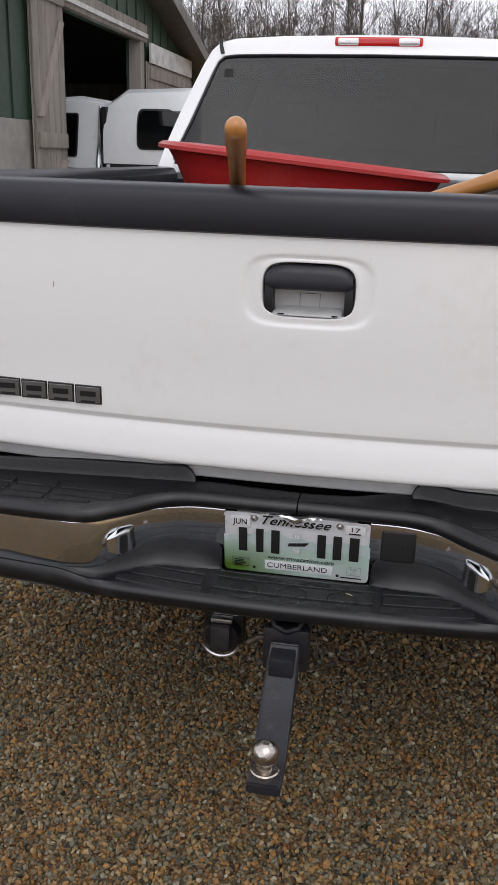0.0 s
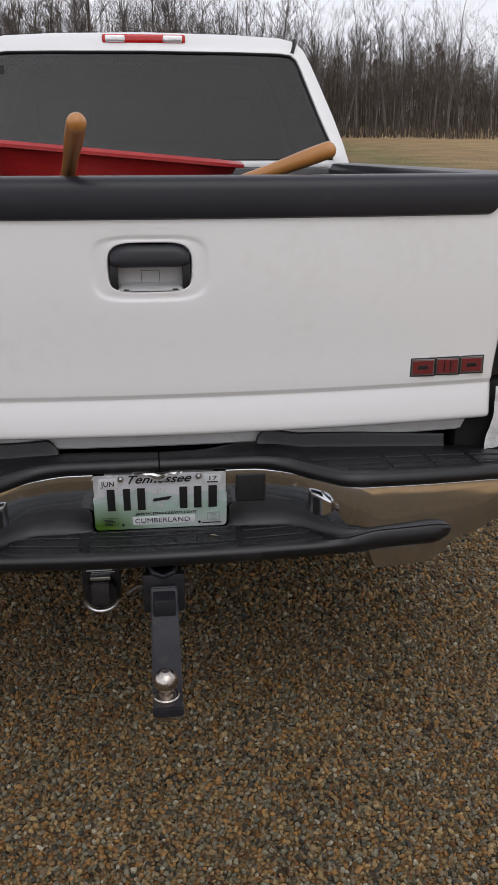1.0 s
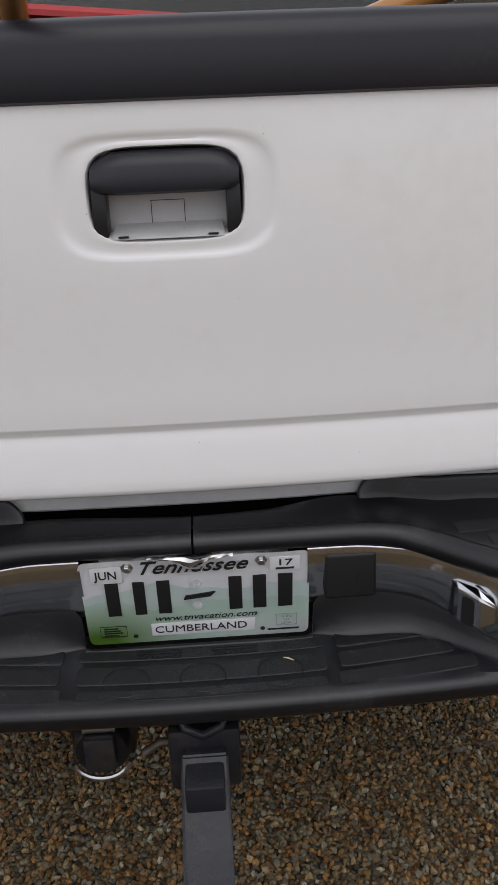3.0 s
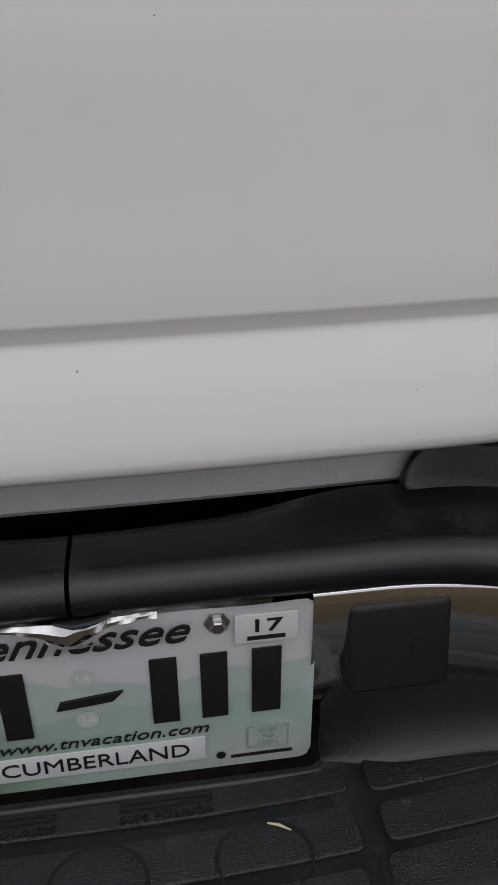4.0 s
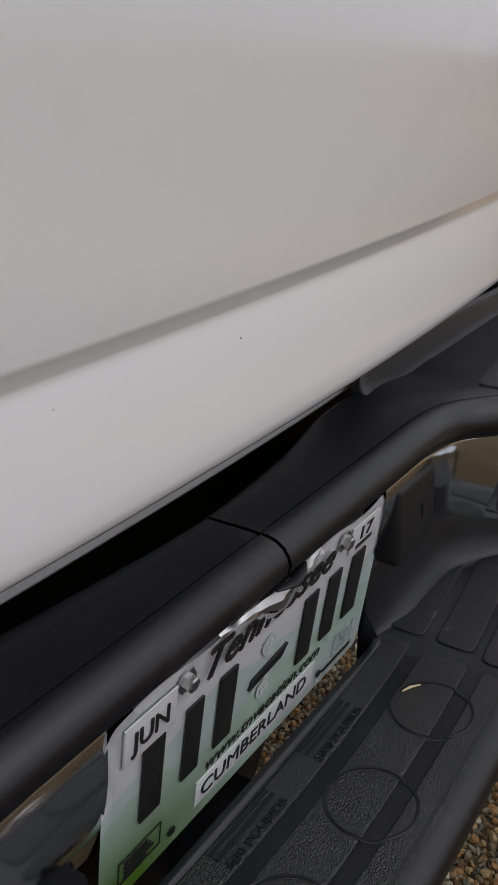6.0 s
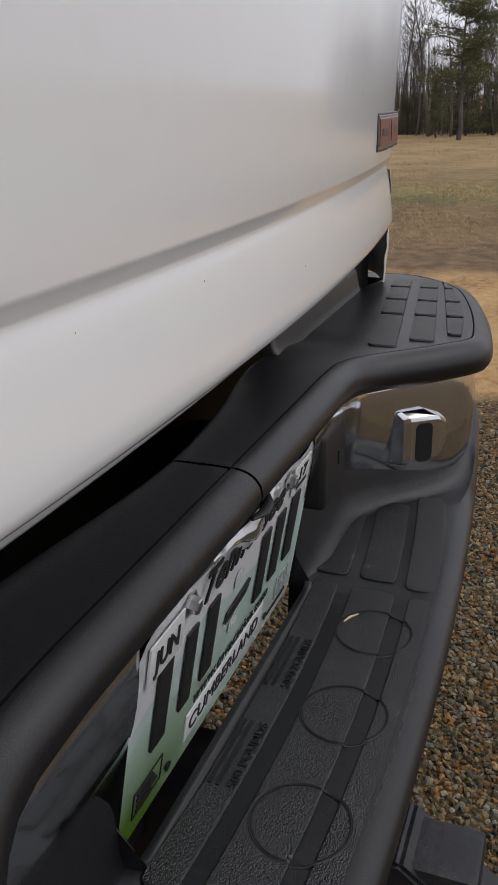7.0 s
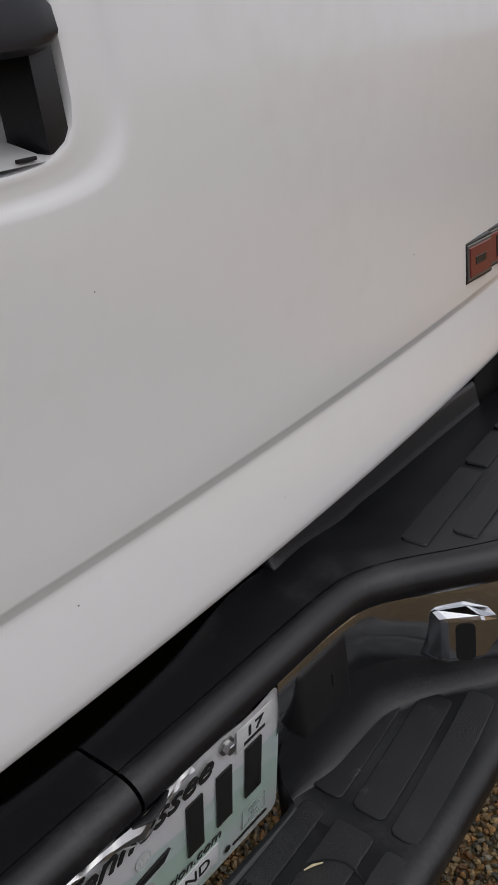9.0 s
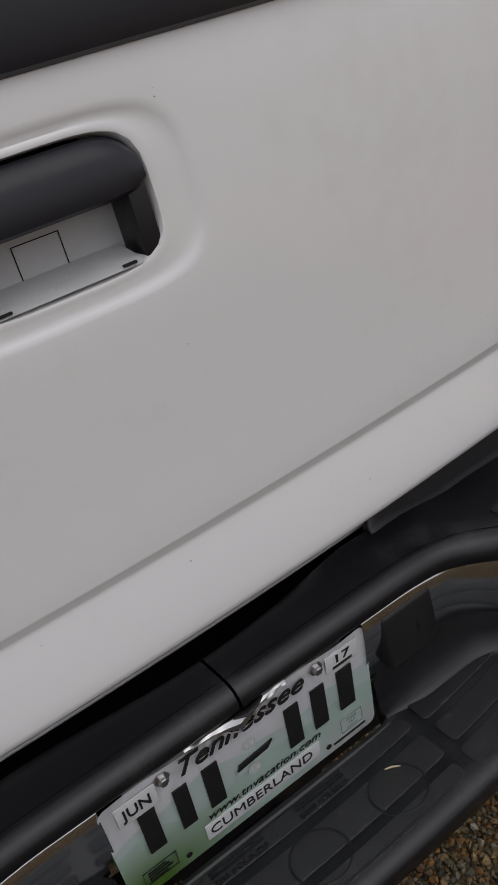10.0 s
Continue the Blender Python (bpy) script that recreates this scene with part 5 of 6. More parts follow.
def build_gravel():
    """Loose stones as real geometry over the yard that the camera passes."""
    rng = np.random.default_rng(7)
    ico = bmesh.new()
    bmesh.ops.create_icosphere(ico, subdivisions=1, radius=1.0)
    base = np.array([v.co[:] for v in ico.verts])
    faces = np.array([[v.index for v in f.verts] for f in ico.faces])
    ico.free()

    def field(x0, x1, y0, y1, pitch, size):
        nx, ny = int((x1 - x0) / pitch), int((y1 - y0) / pitch)
        gx, gy = np.meshgrid(np.arange(nx), np.arange(ny))
        px = x0 + (gx + 0.5 * (gy % 2) + rng.uniform(-0.42, 0.42, gx.shape)) * pitch
        py = y0 + (gy + rng.uniform(-0.42, 0.42, gx.shape)) * pitch
        n = px.size
        return np.stack([px.ravel(), py.ravel()], 1), size * rng.uniform(0.62, 1.45, n)

    sets = [field(-1.15, 1.75, -1.35, 0.55, 0.0102, 0.0064), field(1.75, 2.60, -0.9, 0.8, 0.0110, 0.0068), field(-1.2, 1.75, 0.55, 1.5, 0.0135, 0.0080)]
    pos = np.concatenate([a for a, _ in sets])
    rad = np.concatenate([b for _, b in sets])
    keep = pos[:, 0] < 2.35 + 0.22 * np.sin(pos[:, 1] * 3.1) + rng.uniform(-0.1, 0.1, len(pos))
    pos, rad = pos[keep], rad[keep]
    n = len(pos)
    q = rng.normal(size=(n, 4))
    q /= np.linalg.norm(q, axis=1)[:, None]
    w, x, y, z = q.T
    rot = np.stack([np.stack([1 - 2 * (y * y + z * z), 2 * (x * y - w * z), 2 * (x * z + w * y)], -1),
                    np.stack([2 * (x * y + w * z), 1 - 2 * (x * x + z * z), 2 * (y * z - w * x)], -1),
                    np.stack([2 * (x * z - w * y), 2 * (y * z + w * x), 1 - 2 * (x * x + y * y)], -1)], 1)
    scale = np.stack([rng.uniform(0.75, 1.35, n), rng.uniform(0.65, 1.1, n), rng.uniform(0.5, 0.9, n)], 1)
    pts = base[None] * rng.uniform(0.62, 1.25, (n, len(base), 1)) * scale[:, None]
    pts = np.einsum("nij,nkj->nki", rot, pts) * rad[:, None, None]
    pts[:, :, :2] += pos[:, None]
    pts[:, :, 2] += (rng.uniform(-0.15, 0.55, n) * rad)[:, None]
    k = len(base)
    allf = (faces[None] + (np.arange(n) * k)[:, None, None]).reshape(-1, 3)
    me = bpy.data.meshes.new("gravel")
    me.vertices.add(n * k)
    me.vertices.foreach_set("co", pts.reshape(-1).astype(np.float32))
    me.loops.add(len(allf) * 3)
    me.loops.foreach_set("vertex_index", allf.reshape(-1).astype(np.int32))
    me.polygons.add(len(allf))
    me.polygons.foreach_set("loop_start", np.arange(0, len(allf) * 3, 3, dtype=np.int32))
    me.update(calc_edges=True)
    me.shade_flat()
    me.materials.append(PEBBLE)
    tagged(new("gravel", me), "brown, grey and tan river gravel spread over the yard", "gravel", kind="stuff")


build_gravel()


# ---- barn and the truck in its door ----
def build_barn():
    """Gable wall along y with a wide doorway, two board leaves standing open against it."""
    wx = -3.60
    y0, y1, ridge, eave = 3.9, 14.3, 9.1, 2.62
    d0, d1, top = 7.70, 10.55, 2.93

    def roof(y):
        return eave + 0.27 * (5.2 - abs(y - ridge))

    barn = thing("barn", "old green barn with weathered board doors standing open", "barn", kind="structure")

    def wall(ya, yb, za, zb, mat, name):
        rows = [[(wx - 0.16, y, za), (wx, y, za), (wx, y, zb if zb else roof(y)), (wx - 0.16, y, zb if zb else roof(y))] for y in (ya, yb)]
        part(name, skin(rows, around=True, caps=True), mat, barn, smooth=False)

    wall(y0, d0, 1.75, None, BARNGREEN, "green_siding")
    wall(y0, d0, 0.0, 1.746, CONCRETE, "concrete_wall")
    wall(d1, y1, 0.0, None, BARNGREEN, "green_siding")
    for ya, yb in ((d0, ridge), (ridge, d1)):
        wall(ya, yb, top, None, BARNGREEN, "green_siding")
    for k in range(26):
        y = y0 + 0.2 + 0.4 * k
        za = 1.75 if y < d0 else (top + 0.03 if y < d1 else 0.0)
        part("siding_batten", box(wx + 0.001, wx + 0.018, y - 0.02, y + 0.02, za, roof(y) - 0.02), BARNGREEN, barn, smooth=False)
    for ya, yb in ((y0 - 0.3, ridge), (y1 + 0.3, ridge)):
        rows = [[(x, y, roof(y) + h) for x, h in ((wx + 0.35, 0.02), (wx + 0.35, 0.12), (wx - 7, 0.12), (wx - 7, 0.02))] for y in (ya, yb)]
        part("roof_slope", skin(rows, around=True, caps=True), ROOFTIN, barn, smooth=False)
        rows = [[(wx + 0.36, y, roof(y) + h) for h in (-0.04, 0.13)] + [(wx + 0.39, y, roof(y) + h) for h in (0.13, -0.04)] for y in (ya, yb)]
        part("bargeboard", skin(rows, around=True, caps=True), ROOFTIN, barn, smooth=False)
    part("back_wall", box(wx - 7.1, wx - 7.0, y0, y1, 0, 4.6), BARNWOOD, barn, smooth=False)
    for y in (y0, y1):
        part("side_wall", box(wx - 7, wx, y - 0.08, y + 0.08, 0, eave), BARNWOOD, barn, smooth=False)
    part("lintel", box(wx - 0.02, wx + 0.07, d0 - 0.3, d1 + 0.25, top - 0.02, top + 0.20, 0.01), BARNWOOD, barn)
    part("track_board", box(wx + 0.07, wx + 0.10, d0 - 0.2, d1 + 0.2, top + 0.03, top + 0.08), FLAKED, barn, smooth=False)
    for y in (d0 - 0.08, d1 + 0.08):
        part("door_post", box(wx - 0.12, wx + 0.05, y - 0.09, y + 0.09, 0, top, 0.01), BARNWOOD, barn)

    def leaf(ya, yb, z1, boards, white):
        door = part("door_leaf", box(wx + 0.04, wx + 0.055, ya, yb, 0.12, z1), BARNWOOD, barn, "weathered board door leaf", smooth=False)
        w = (yb - ya) / boards
        rnd = random.Random(int(ya * 100))
        for k in range(boards):
            part("board", box(wx + 0.058, wx + 0.082, ya + w * k + 0.005, ya + w * (k + 1) - 0.005, 0.10 + rnd.uniform(0, 0.05), z1 - rnd.uniform(0, 0.03), 0.003), BARNWOOD, door)
        for z in (0.35, z1 * 0.48, z1 - 0.22):
            part("ledge", box(wx + 0.083, wx + 0.110, ya + 0.03, yb - 0.03, z, z + 0.15, 0.004), BARNWOOD, door)
        for za, zb in ((0.5, z1 * 0.48), (z1 * 0.48 + 0.15, z1 - 0.22)):
            rows = [[(wx + x, lerp(ya, yb, u) + d, lerp(za, zb, u)) for x, d in ((0.083, -0.07), (0.107, -0.07), (0.107, 0.07), (0.083, 0.07))] for u in (0.12, 0.88)]
            part("brace", skin(rows, around=True, caps=True), BARNWOOD, door, smooth=False)
        if white:
            part("flaked_board", box(wx + 0.086, wx + 0.115, ya + 0.02, yb - 0.03, z1 - 0.02, z1 + 0.24, 0.004), FLAKED, door, "flaking white board")

    leaf(6.85, 7.66, 3.10, 5, True)
    leaf(10.80, 13.25, 2.68, 9, True)
    lamp = lathe([(0.02, 0.10), (0.05, 0.08), (0.09, 0.0), (0.085, -0.01), (0.03, -0.03)], 16)
    part("wall_lamp", lamp, FLAKED, barn, "pale wall lamp", at=pose(wx + 0.16, 9.35, 3.42))


build_barn()


def build_parked_truck():
    """A white pickup with a fibreglass cap, nose in the doorway."""
    t = thing("parked_pickup", "white pickup truck with a camper cap parked in the barn doorway", "pickup truck")
    ya, yb = 8.15, 9.95

    def loft(name, prof_rows, mat, label=""):
        return part(name, skin(prof_rows, caps=True), mat, t, label)

    def section(x, z0, z1, inset, top_in):
        return [(x, ya, z0), (x, ya - 0.0, z1 * 0.55 + z0 * 0.45), (x, ya + inset, z1), (x, ya + inset + top_in, z1 + 0.05), (x, yb - inset - top_in, z1 + 0.05), (x, yb - inset, z1), (x, yb, z1 * 0.55 + z0 * 0.45), (x, yb, z0)]

    loft("bed", [section(x, 0.55, 1.28, 0.0, 0.02) for x in (-3.25, -3.2, -1.1, -1.05)], TRUCKWHITE)
    loft("cap", [section(-3.28, 1.34, 1.95, 0.16, 0.10), section(-3.05, 1.34, 2.10, 0.14, 0.12), section(-2.0, 1.34, 2.14, 0.14, 0.12), section(-1.12, 1.34, 2.12, 0.14, 0.12), section(-1.06, 1.34, 2.0, 0.16, 0.12)], TRUCKWHITE, "white fibreglass camper cap")
    loft("cab", [section(-5.0, 0.55, 1.30, 0.0, 0.02), section(-4.6, 0.55, 1.95, 0.16, 0.12), section(-3.6, 0.55, 2.02, 0.14, 0.12), section(-3.32, 0.55, 1.98, 0.16, 0.12)], TRUCKWHITE)
    loft("bonnet", [section(-6.3, 0.55, 1.10, 0.0, 0.05), section(-5.0, 0.55, 1.22, 0.0, 0.05)], TRUCKWHITE)
    part("cab_joint", box(-3.31, -3.26, ya + 0.05, yb - 0.05, 0.6, 1.95), DARK, t, smooth=False)
    part("corner_pillar", tube([(-3.34, ya - 0.002, 0.7), (-3.34, ya - 0.002, 1.35), (-3.34, ya + 0.13, 1.95)], 0.028, 8), CHROME, t)

    def side_window(x0, x1, z0, z1, name, knee, top, r=0.06):
        mid, half_w, half_h = ((x0 + x1) / 2, (z0 + z1) / 2), (x1 - x0) / 2, (z1 - z0) / 2

        def yat(z):
            return ya + 0.14 * max(0.0, (z - knee) / (top - knee)) - 0.012

        for grow, dy, mat, nm in ((0.02, 0.004, RUBBER, "window_frame"), (0.0, -0.004, GLASS, name)):
            rows = []
            for k in range(17):
                v = math.sin(radians(lerp(-90, 90, k / 16)))
                over = max(0.0, abs(v) * half_h - (half_h - r)) / r
                w, z = half_w - r * (1 - math.sqrt(max(0.0, 1 - over * over))) + grow, mid[1] + v * (half_h + grow)
                y = yat(z) + dy
                rows.append([(mid[0] - w, y + 0.02, z), (mid[0] - w, y, z), (mid[0] + w, y, z), (mid[0] + w, y + 0.02, z)])
            part(nm, skin(rows, caps=True), mat, t, smooth=False)

    side_window(-2.86, -1.75, 1.52, 1.92, "cap_window", 1.758, 2.1)
    side_window(-4.2, -3.62, 1.42, 1.86, "cab_window", 1.37, 2.0, 0.03)
    part("fuel_door", box(-3.72, -3.56, ya - 0.012, ya + 0.01, 1.12, 1.28), DARK, t, smooth=False)
    part("belt_line", box(-3.2, -1.1, ya - 0.008, ya + 0.02, 1.30, 1.335), RUBBER, t, smooth=False)
    for x in (-1.9, -5.4):
        for y in (ya + 0.14, yb - 0.14):
            wheel = part("wheel", lathe([(0.20, -0.11), (0.36, -0.11), (0.38, -0.07), (0.38, 0.07), (0.36, 0.11), (0.20, 0.11)], 24), RUBBER, t, at=pose(x, y, 0.38, 90, 0, 0))
            part("rim", lathe([(0.06, 0.115), (0.20, 0.112), (0.21, 0.10)], 18), STEEL, wheel)
        if x == -1.9:
            part("wheel_arch", lathe([(0.40, 0.0), (0.50, 0.03), (0.52, 0.0)], 24), TRUCKWHITE, t, at=pose(x, ya, 0.42, 90, 0, 0))


build_parked_truck()


# ---- trees ----
def bare_tree(seed, height, spread=0.3, forks=3, depth=4):
    """A leafless tree as one mesh of tapering three-sided limbs."""
    rnd = random.Random(seed)
    verts, faces = [], []

    def limb(a, b, ra, rb, sides):
        d = (b - a).normalized()
        s = d.cross(Vector((0.3, 0.9, 0.1))).normalized()
        u = s.cross(d)
        n = len(verts)
        if sides == 1:
            verts.extend([a - s * ra * 1.2, a + s * ra * 1.2, b + (b - a) * 0.25])
            faces.append((n, n + 1, n + 2))
            return
        for p, r in ((a, ra), (b, rb)):
            for k in range(sides):
                t = 6.2832 * k / sides
                verts.append(p + (s * math.cos(t) + u * math.sin(t)) * r)
        for k in range(sides):
            m = (k + 1) % sides
            faces.append((n + k, n + m, n + sides + m, n + sides + k))

    def grow(at, way, length, r, level):
        p, steps = at, 8 if level == 0 else 3 if level == 1 else 2
        for k in range(steps):
            d = (way + Vector((rnd.gauss(0, 0.06 + 0.05 * level), rnd.gauss(0, 0.06 + 0.05 * level), rnd.gauss(0.03, 0.05)))).normalized()
            q = p + d * (length / steps)
            r2 = max(0.012, r * (0.88 if level == 0 else 0.82))
            limb(p, q, r, r2, 5 if level == 0 else 3 if level < 2 else 1)
            p, r, way = q, r2, d
            if level < depth and (level > 0 or k > 2):
                for _ in range(2 if level != 1 else forks):
                    side = Vector((rnd.gauss(0, 1), rnd.gauss(0, 1), rnd.uniform(0.1, 0.8))).normalized()
                    grow(p, (way * (1 - spread) + side * (spread + 0.42)).normalized(), length * (0.34 if level == 0 else 0.9) * rnd.uniform(0.4, 0.8) * (1.0 - 0.06 * k if level == 0 else 1.0), r * 0.5, level + 1)
        if level < depth:
            grow(p, way, length * (0.35 if level == 0 else 0.7), r * 0.8, level + 1)

    grow(Vector((0, 0, -0.3)), Vector((0, 0, 1)), height * 0.80, height * 0.012, 0)
    me = bpy.data.meshes.new("bare_tree")
    me.from_pydata(verts, [], faces)
    me.materials.append(BARK)
    return me


def tall(a):
    """The woods stand lower towards the side, by the compass angle from the truck."""
    return (1 - 0.24 * smoothstep(1, 9, a)) * (1 - 0.46 * smoothstep(18, 25, a))


def build_woods():
    kinds = [bare_tree(k, h, sp, 4, 3) for k, (h, sp) in enumerate(((9.5, 0.28), (8.0, 0.34), (11.0, 0.24), (6.5, 0.36), (10.0, 0.30), (8.8, 0.26), (5.2, 0.34)))]
    rnd = random.Random(3)
    spots = []
    for k in range(195):
        a = radians(lerp(-34, 38, (k + rnd.uniform(-0.4, 0.4)) / 195))
        r = rnd.choice((62, 66, 72, 80, 90)) + rnd.uniform(-2, 2)
        spots.append((r * math.sin(a), r * math.cos(a), rnd.uniform(0.95, 1.25) * tall(math.degrees(a))))
    for k in range(100):
        a = radians(lerp(50, 98, (k + rnd.uniform(-0.4, 0.4)) / 100))
        r = rnd.uniform(50, 84)
        spots.append((r * math.sin(a), r * math.cos(a), rnd.uniform(0.7, 1.15)))
    for x, y, k in spots:
        ob = new("bare_tree", rnd.choice(kinds))
        ob.matrix_world = pose(x, y, land(x, y), rnd.uniform(-5, 5), rnd.uniform(-5, 5), rnd.uniform(0, 360)) @ Matrix.Scale(k, 4)
        tagged(ob, "leafless grey winter tree at the edge of the woods", "tree", group="trees of the woods")

    # the trees behind them, too far in to tell apart
    far = []
    for k in range(170):
        a = radians(lerp(-34, 38, (k + rnd.uniform(-0.4, 0.4)) / 170))
        r = rnd.uniform(92, 112)
        far.append((r * math.sin(a), r * math.cos(a), rnd.uniform(1.0, 1.3) * tall(math.degrees(a))))
    shapes = []
    for me in kinds:
        co = np.empty(len(me.vertices) * 3, np.float32)
        me.vertices.foreach_get("co", co)
        shapes.append((co.reshape(-1, 3), [tuple(f.vertices) for f in me.polygons]))
    blocks, polys, count = [], [], 0
    for x, y, k in far:
        co, fs = rnd.choice(shapes)
        m = np.array(pose(x, y, land(x, y), rnd.uniform(-5, 5), rnd.uniform(-5, 5), rnd.uniform(0, 360)) @ Matrix.Scale(k, 4))
        blocks.append(co @ m[:3, :3].T + m[:3, 3])
        polys.extend([tuple(i + count for i in f) for f in fs])
        count += len(co)
    me = bpy.data.meshes.new("far_woods")
    me.from_pydata(np.concatenate(blocks).tolist(), [], polys)
    me.materials.append(BARK)
    tagged(new("far_woods", me), "leafless grey trees deep in the winter woods", "woods", kind="stuff")

    # saplings and brush at the woods' foot
    rng = np.random.default_rng(11)
    verts, faces = [], []

    def stems(n, a0, a1, r0, r1, h0, h1, twigs=0):
        for _ in range(n):
            a, r = radians(rng.uniform(a0, a1)), rng.uniform(r0, r1)
            x, y = r * math.sin(a), r * math.cos(a)
            z, h, w = land(x, y) - 0.1, rng.uniform(h0, h1) * (tall(math.degrees(a)) if a < 0.8 else 1.0), rng.uniform(0.012, 0.05)
            lx, ly = rng.normal(0, 0.12 if twigs == 0 else 0.04, 2) * h
            t = rng.uniform(0, 3.14)
            dx, dy = math.cos(t) * w, math.sin(t) * w
            n0 = len(verts)
            verts.extend([(x - dx, y - dy, z), (x + dx, y + dy, z), (x + dy, y - dx, z), (x + lx, y + ly, z + h)])
            faces.extend([(n0, n0 + 1, n0 + 3), (n0 + 1, n0 + 2, n0 + 3), (n0 + 2, n0, n0 + 3)])
            for _ in range(twigs):
                u = rng.uniform(0.3, 0.98)
                px, py, pz = x + lx * u, y + ly * u, z + h * u
                tx, ty, tz = rng.normal(0, 0.09, 2).tolist() + [rng.uniform(0.02, 0.16)]
                k, n0 = h * (1.15 - u), len(verts)
                verts.extend([(px - 0.018, py, pz), (px + 0.018, py, pz), (px + tx * k * 2, py + ty * k * 2, pz + tz * k * 2)])
                faces.append((n0, n0 + 1, n0 + 2))

    stems(8000, -36, 40, 72, 118, 5.0, 11.5, 24)
    stems(3600, 50, 100, 56, 90, 3.5, 8.5, 20)
    stems(14000, -36, 40, 66, 115, 1.0, 4.5)
    stems(5000, -36, 40, 60, 66, 0.4, 1.6)
    stems(5000, 50, 100, 56, 90, 0.4, 2.6)
    me = bpy.data.meshes.new("brush")
    me.from_pydata(verts, [], faces)
    me.materials.append(BRUSH)
    tagged(new("brush", me), "thin grey-brown saplings and brush under the winter trees", "brush", kind="stuff")


build_woods()


def needle_clumps(points, rng, size, count):
    verts, faces = [], []
    for p in points:
        for _ in range(count):
            c = np.array(p) + rng.normal(0, size * 0.5, 3) * (1, 1, 0.55)
            d = rng.normal(0, 1, 3)
            d[2] = abs(d[2]) * 0.5 + 0.1
            d /= np.linalg.norm(d)
            s = np.cross(d, rng.normal(0, 1, 3))
            s /= np.linalg.norm(s) + 1e-6
            a, w = size * rng.uniform(0.35, 0.8), size * rng.uniform(0.03, 0.08)
            n = len(verts)
            verts.extend([tuple(c - s * w), tuple(c + s * w), tuple(c + d * a)])
            faces.append((n, n + 1, n + 2))
    return verts, faces


def build_pine(x, y, height, seed, full=1.0, low=0.24):
    """A pine: tapering trunk, drooping whorls of limbs, needles in loose sprays with gaps between."""
    rng = np.random.default_rng(seed)
    tree = thing("pine_tree", "green pine tree standing at the pasture's far edge", "tree", pose(x, y, land(x, y)), group="pines")
    tips = []
    bm = tube([(rng.normal(0, 0.04), rng.normal(0, 0.04), height * k / 10) for k in range(11)], [height * 0.018 * (1 - 0.085 * k) for k in range(11)], 7)
    part("trunk", bm, BARK, tree)
    bm = bmesh.new()
    for k in range(int(34 * full)):
        u = rng.uniform(low, 0.98)
        z, reach = height * u, height * (0.30 + 0.25 * low) * (1.05 - u) ** (0.42 if low > 0.2 else 0.6) * rng.uniform(0.45, 1.2)
        a = rng.uniform(0, 6.283)
        d = np.array([math.cos(a), math.sin(a)])
        pts = [(d[0] * reach * t, d[1] * reach * t, z + reach * (0.28 * t - 0.10 * t * t) + rng.normal(0, 0.03)) for t in (0, 0.35, 0.7, 1.0)]
        tube(pts, [0.035, 0.026, 0.016, 0.008], 4, bm)
        for t in (0.45, 0.6, 0.75, 0.88, 1.0):
            for _ in range(2):
                tips.append((d[0] * reach * t + rng.normal(0, 0.16), d[1] * reach * t + rng.normal(0, 0.16), z + reach * (0.28 * t - 0.10 * t * t) + rng.normal(0.04, 0.06)))
    tagged(part("limbs", bm, BARK, tree), kind="stuff")
    verts, faces = needle_clumps(tips, rng, 0.38 * height / 7, 26)
    me = bpy.data.meshes.new("crown")
    me.from_pydata(verts, [], faces)
    me.materials.append(NEEDLE)
    ob = new("crown", me)
    ob.parent = tree


build_pine(40.6, 5.4, 6.3, 1, 1.25, 0.34)
build_pine(45.5, 10.5, 4.6, 5, 1.0, 0.1)
build_pine(46.5, 2.0, 4.2, 6, 1.0, 0.1)
rnd = random.Random(9)
for k in range(40):
    a = radians(lerp(54, 97, (k + rnd.uniform(-0.3, 0.3)) / 40))
    r = rnd.uniform(47, 58)
    build_pine(r * math.sin(a), r * math.cos(a), rnd.uniform(1.8, 4.4), 20 + k, 1.0, 0.03)


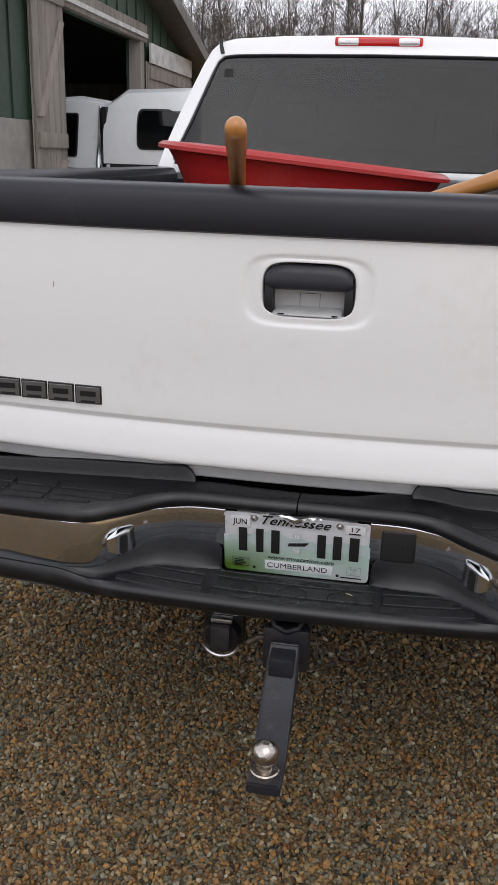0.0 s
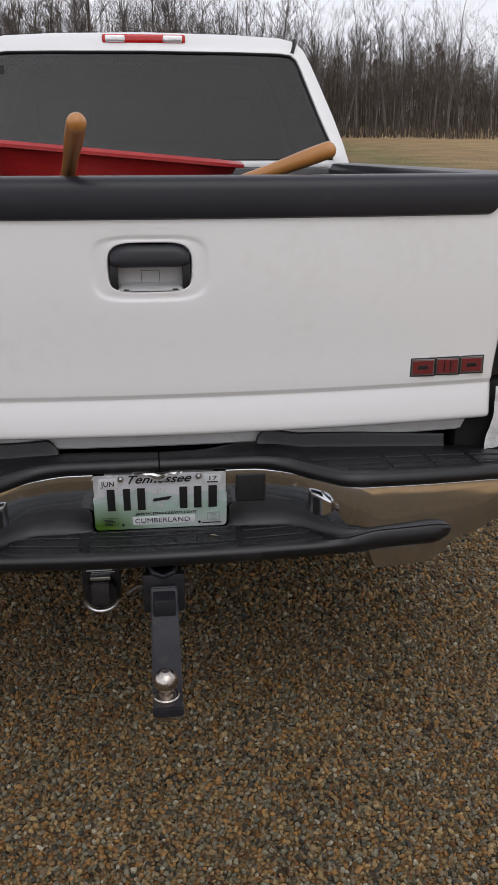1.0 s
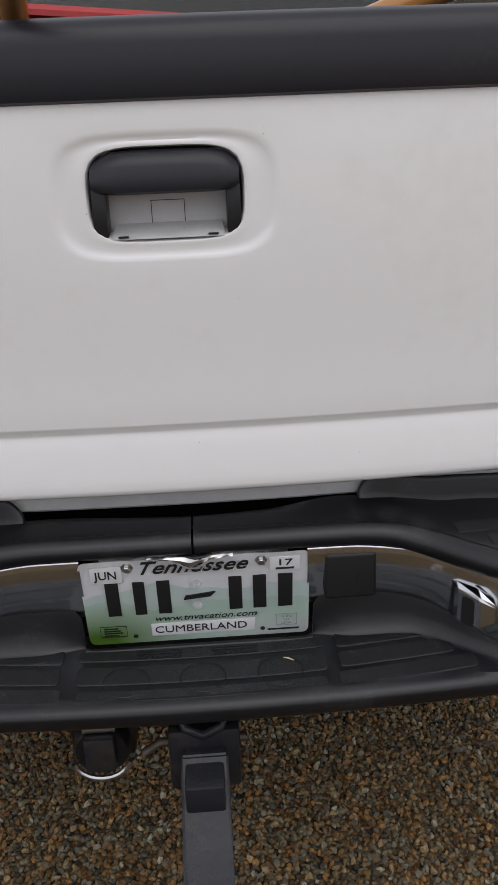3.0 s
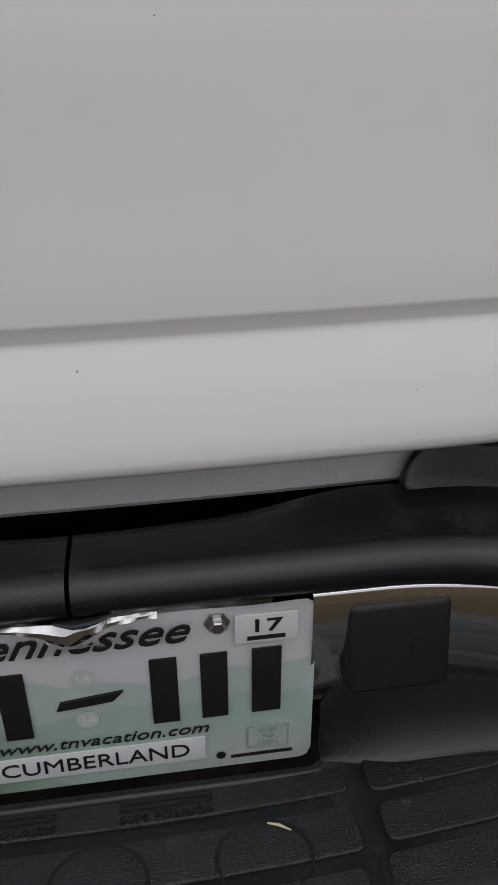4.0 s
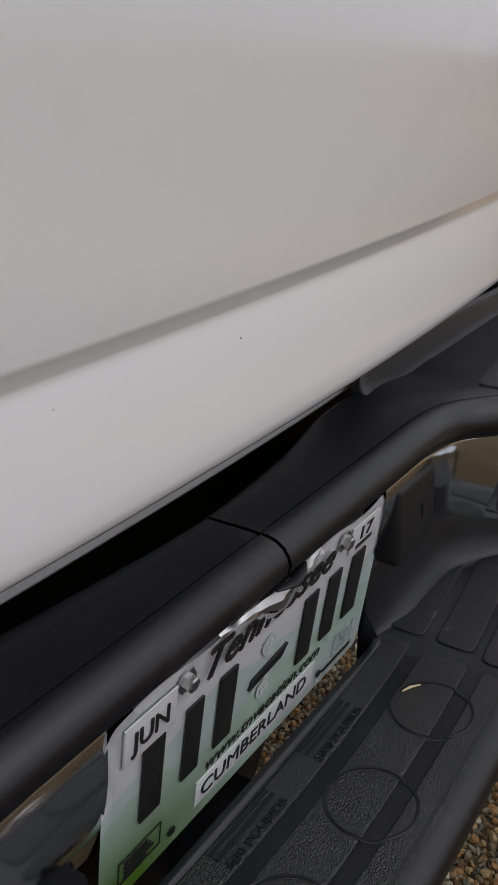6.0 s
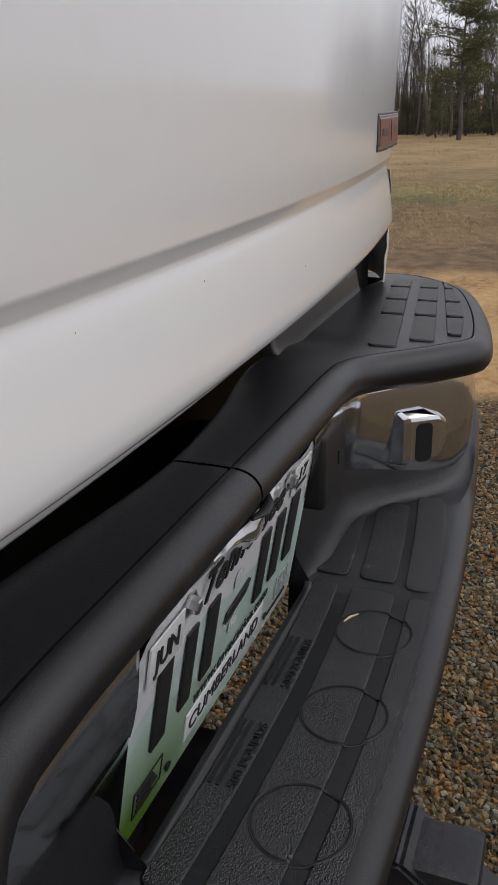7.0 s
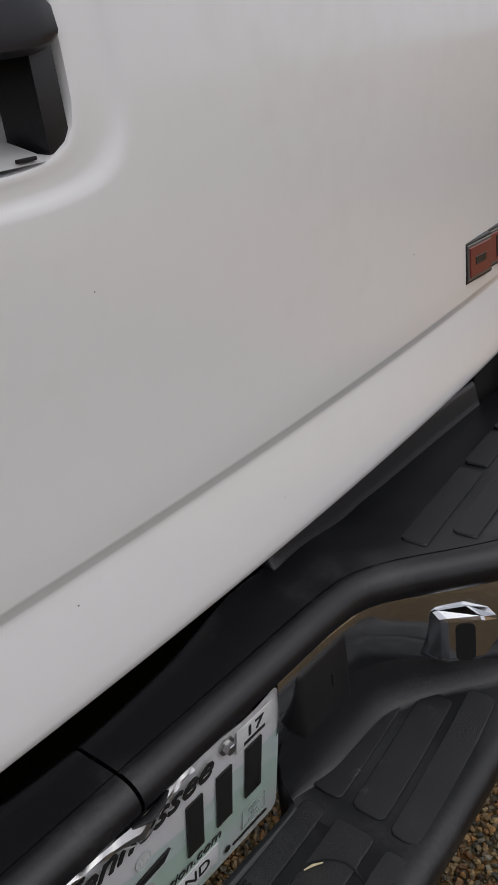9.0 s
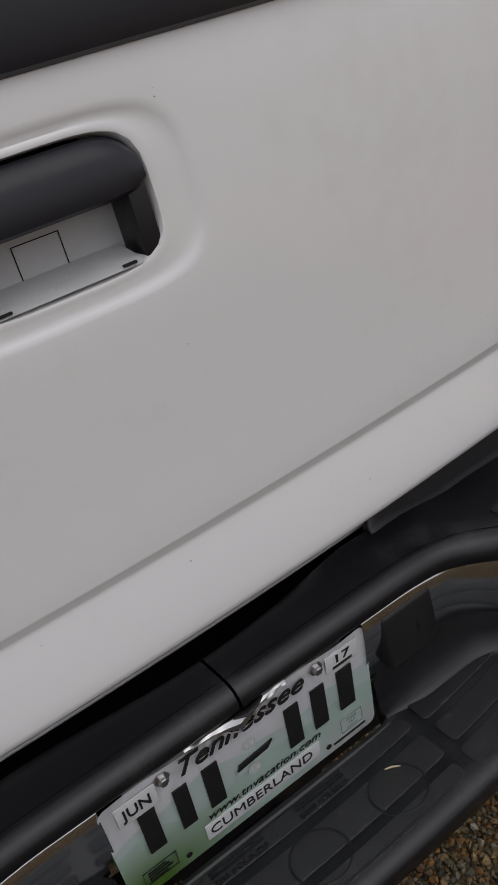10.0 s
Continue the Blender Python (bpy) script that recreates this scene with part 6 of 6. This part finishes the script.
# ---- pasture grass ----
def build_grass():
    rng = np.random.default_rng(21)
    n = 170000
    a = np.radians(rng.uniform(8, 98, n))
    r = 5.0 * (13.0 ** rng.uniform(0, 1, n))
    x, y = r * np.sin(a), r * np.cos(a)
    keep = ((x > 5.2 + 0.6 * np.sin(y * 1.3)) | (y > 16.5)) & (noise_mask(x, y) > rng.uniform(0, 1, n))
    x, y, r = x[keep], y[keep], r[keep]
    n = len(x)
    step = lambda a, b, q: (lambda t: t * t * (3 - 2 * t))(np.clip((q - a) / (b - a), 0, 1))
    fall = -0.020 * np.maximum(0, x - 6) * (1 - step(20, 45, y)) * step(6, 20, x)
    z = np.minimum(0.054 * np.maximum(0, y - 15) * step(15, 26, y), 4.2) + np.maximum(fall, -1.4)
    h = rng.uniform(0.010, 0.042, n) * (0.6 + r / 32)
    w = rng.uniform(0.003, 0.007, n) * (0.5 + r / 22)
    t = rng.uniform(0, 6.283, n)
    lean = rng.normal(0, 0.05, (n, 2))
    v = np.stack([np.stack([x - np.cos(t) * w, y - np.sin(t) * w, z - 0.02], 1), np.stack([x + np.cos(t) * w, y + np.sin(t) * w, z - 0.02], 1), np.stack([x + lean[:, 0], y + lean[:, 1], z + h], 1)], 1).reshape(-1, 3)
    me = bpy.data.meshes.new("pasture_grass")
    me.vertices.add(3 * n)
    me.vertices.foreach_set("co", v.reshape(-1).astype(np.float32))
    me.loops.add(3 * n)
    me.loops.foreach_set("vertex_index", np.arange(3 * n, dtype=np.int32))
    me.polygons.add(n)
    me.polygons.foreach_set("loop_start", np.arange(0, 3 * n, 3, dtype=np.int32))
    me.update(calc_edges=True)
    me.materials.append(STRAW)
    tagged(new("pasture_grass", me), "short dry straw-coloured pasture grass", "grass", kind="stuff")


def noise_mask(x, y):
    """Uneven cover: tufts and thin patches."""
    return 0.5 + 0.22 * (np.sin(0.9 * x + 1.7 * np.sin(0.5 * y)) + np.sin(1.3 * y + 1.1 * np.sin(0.8 * x)) + np.sin(2.1 * x - 1.6 * y))


build_grass()
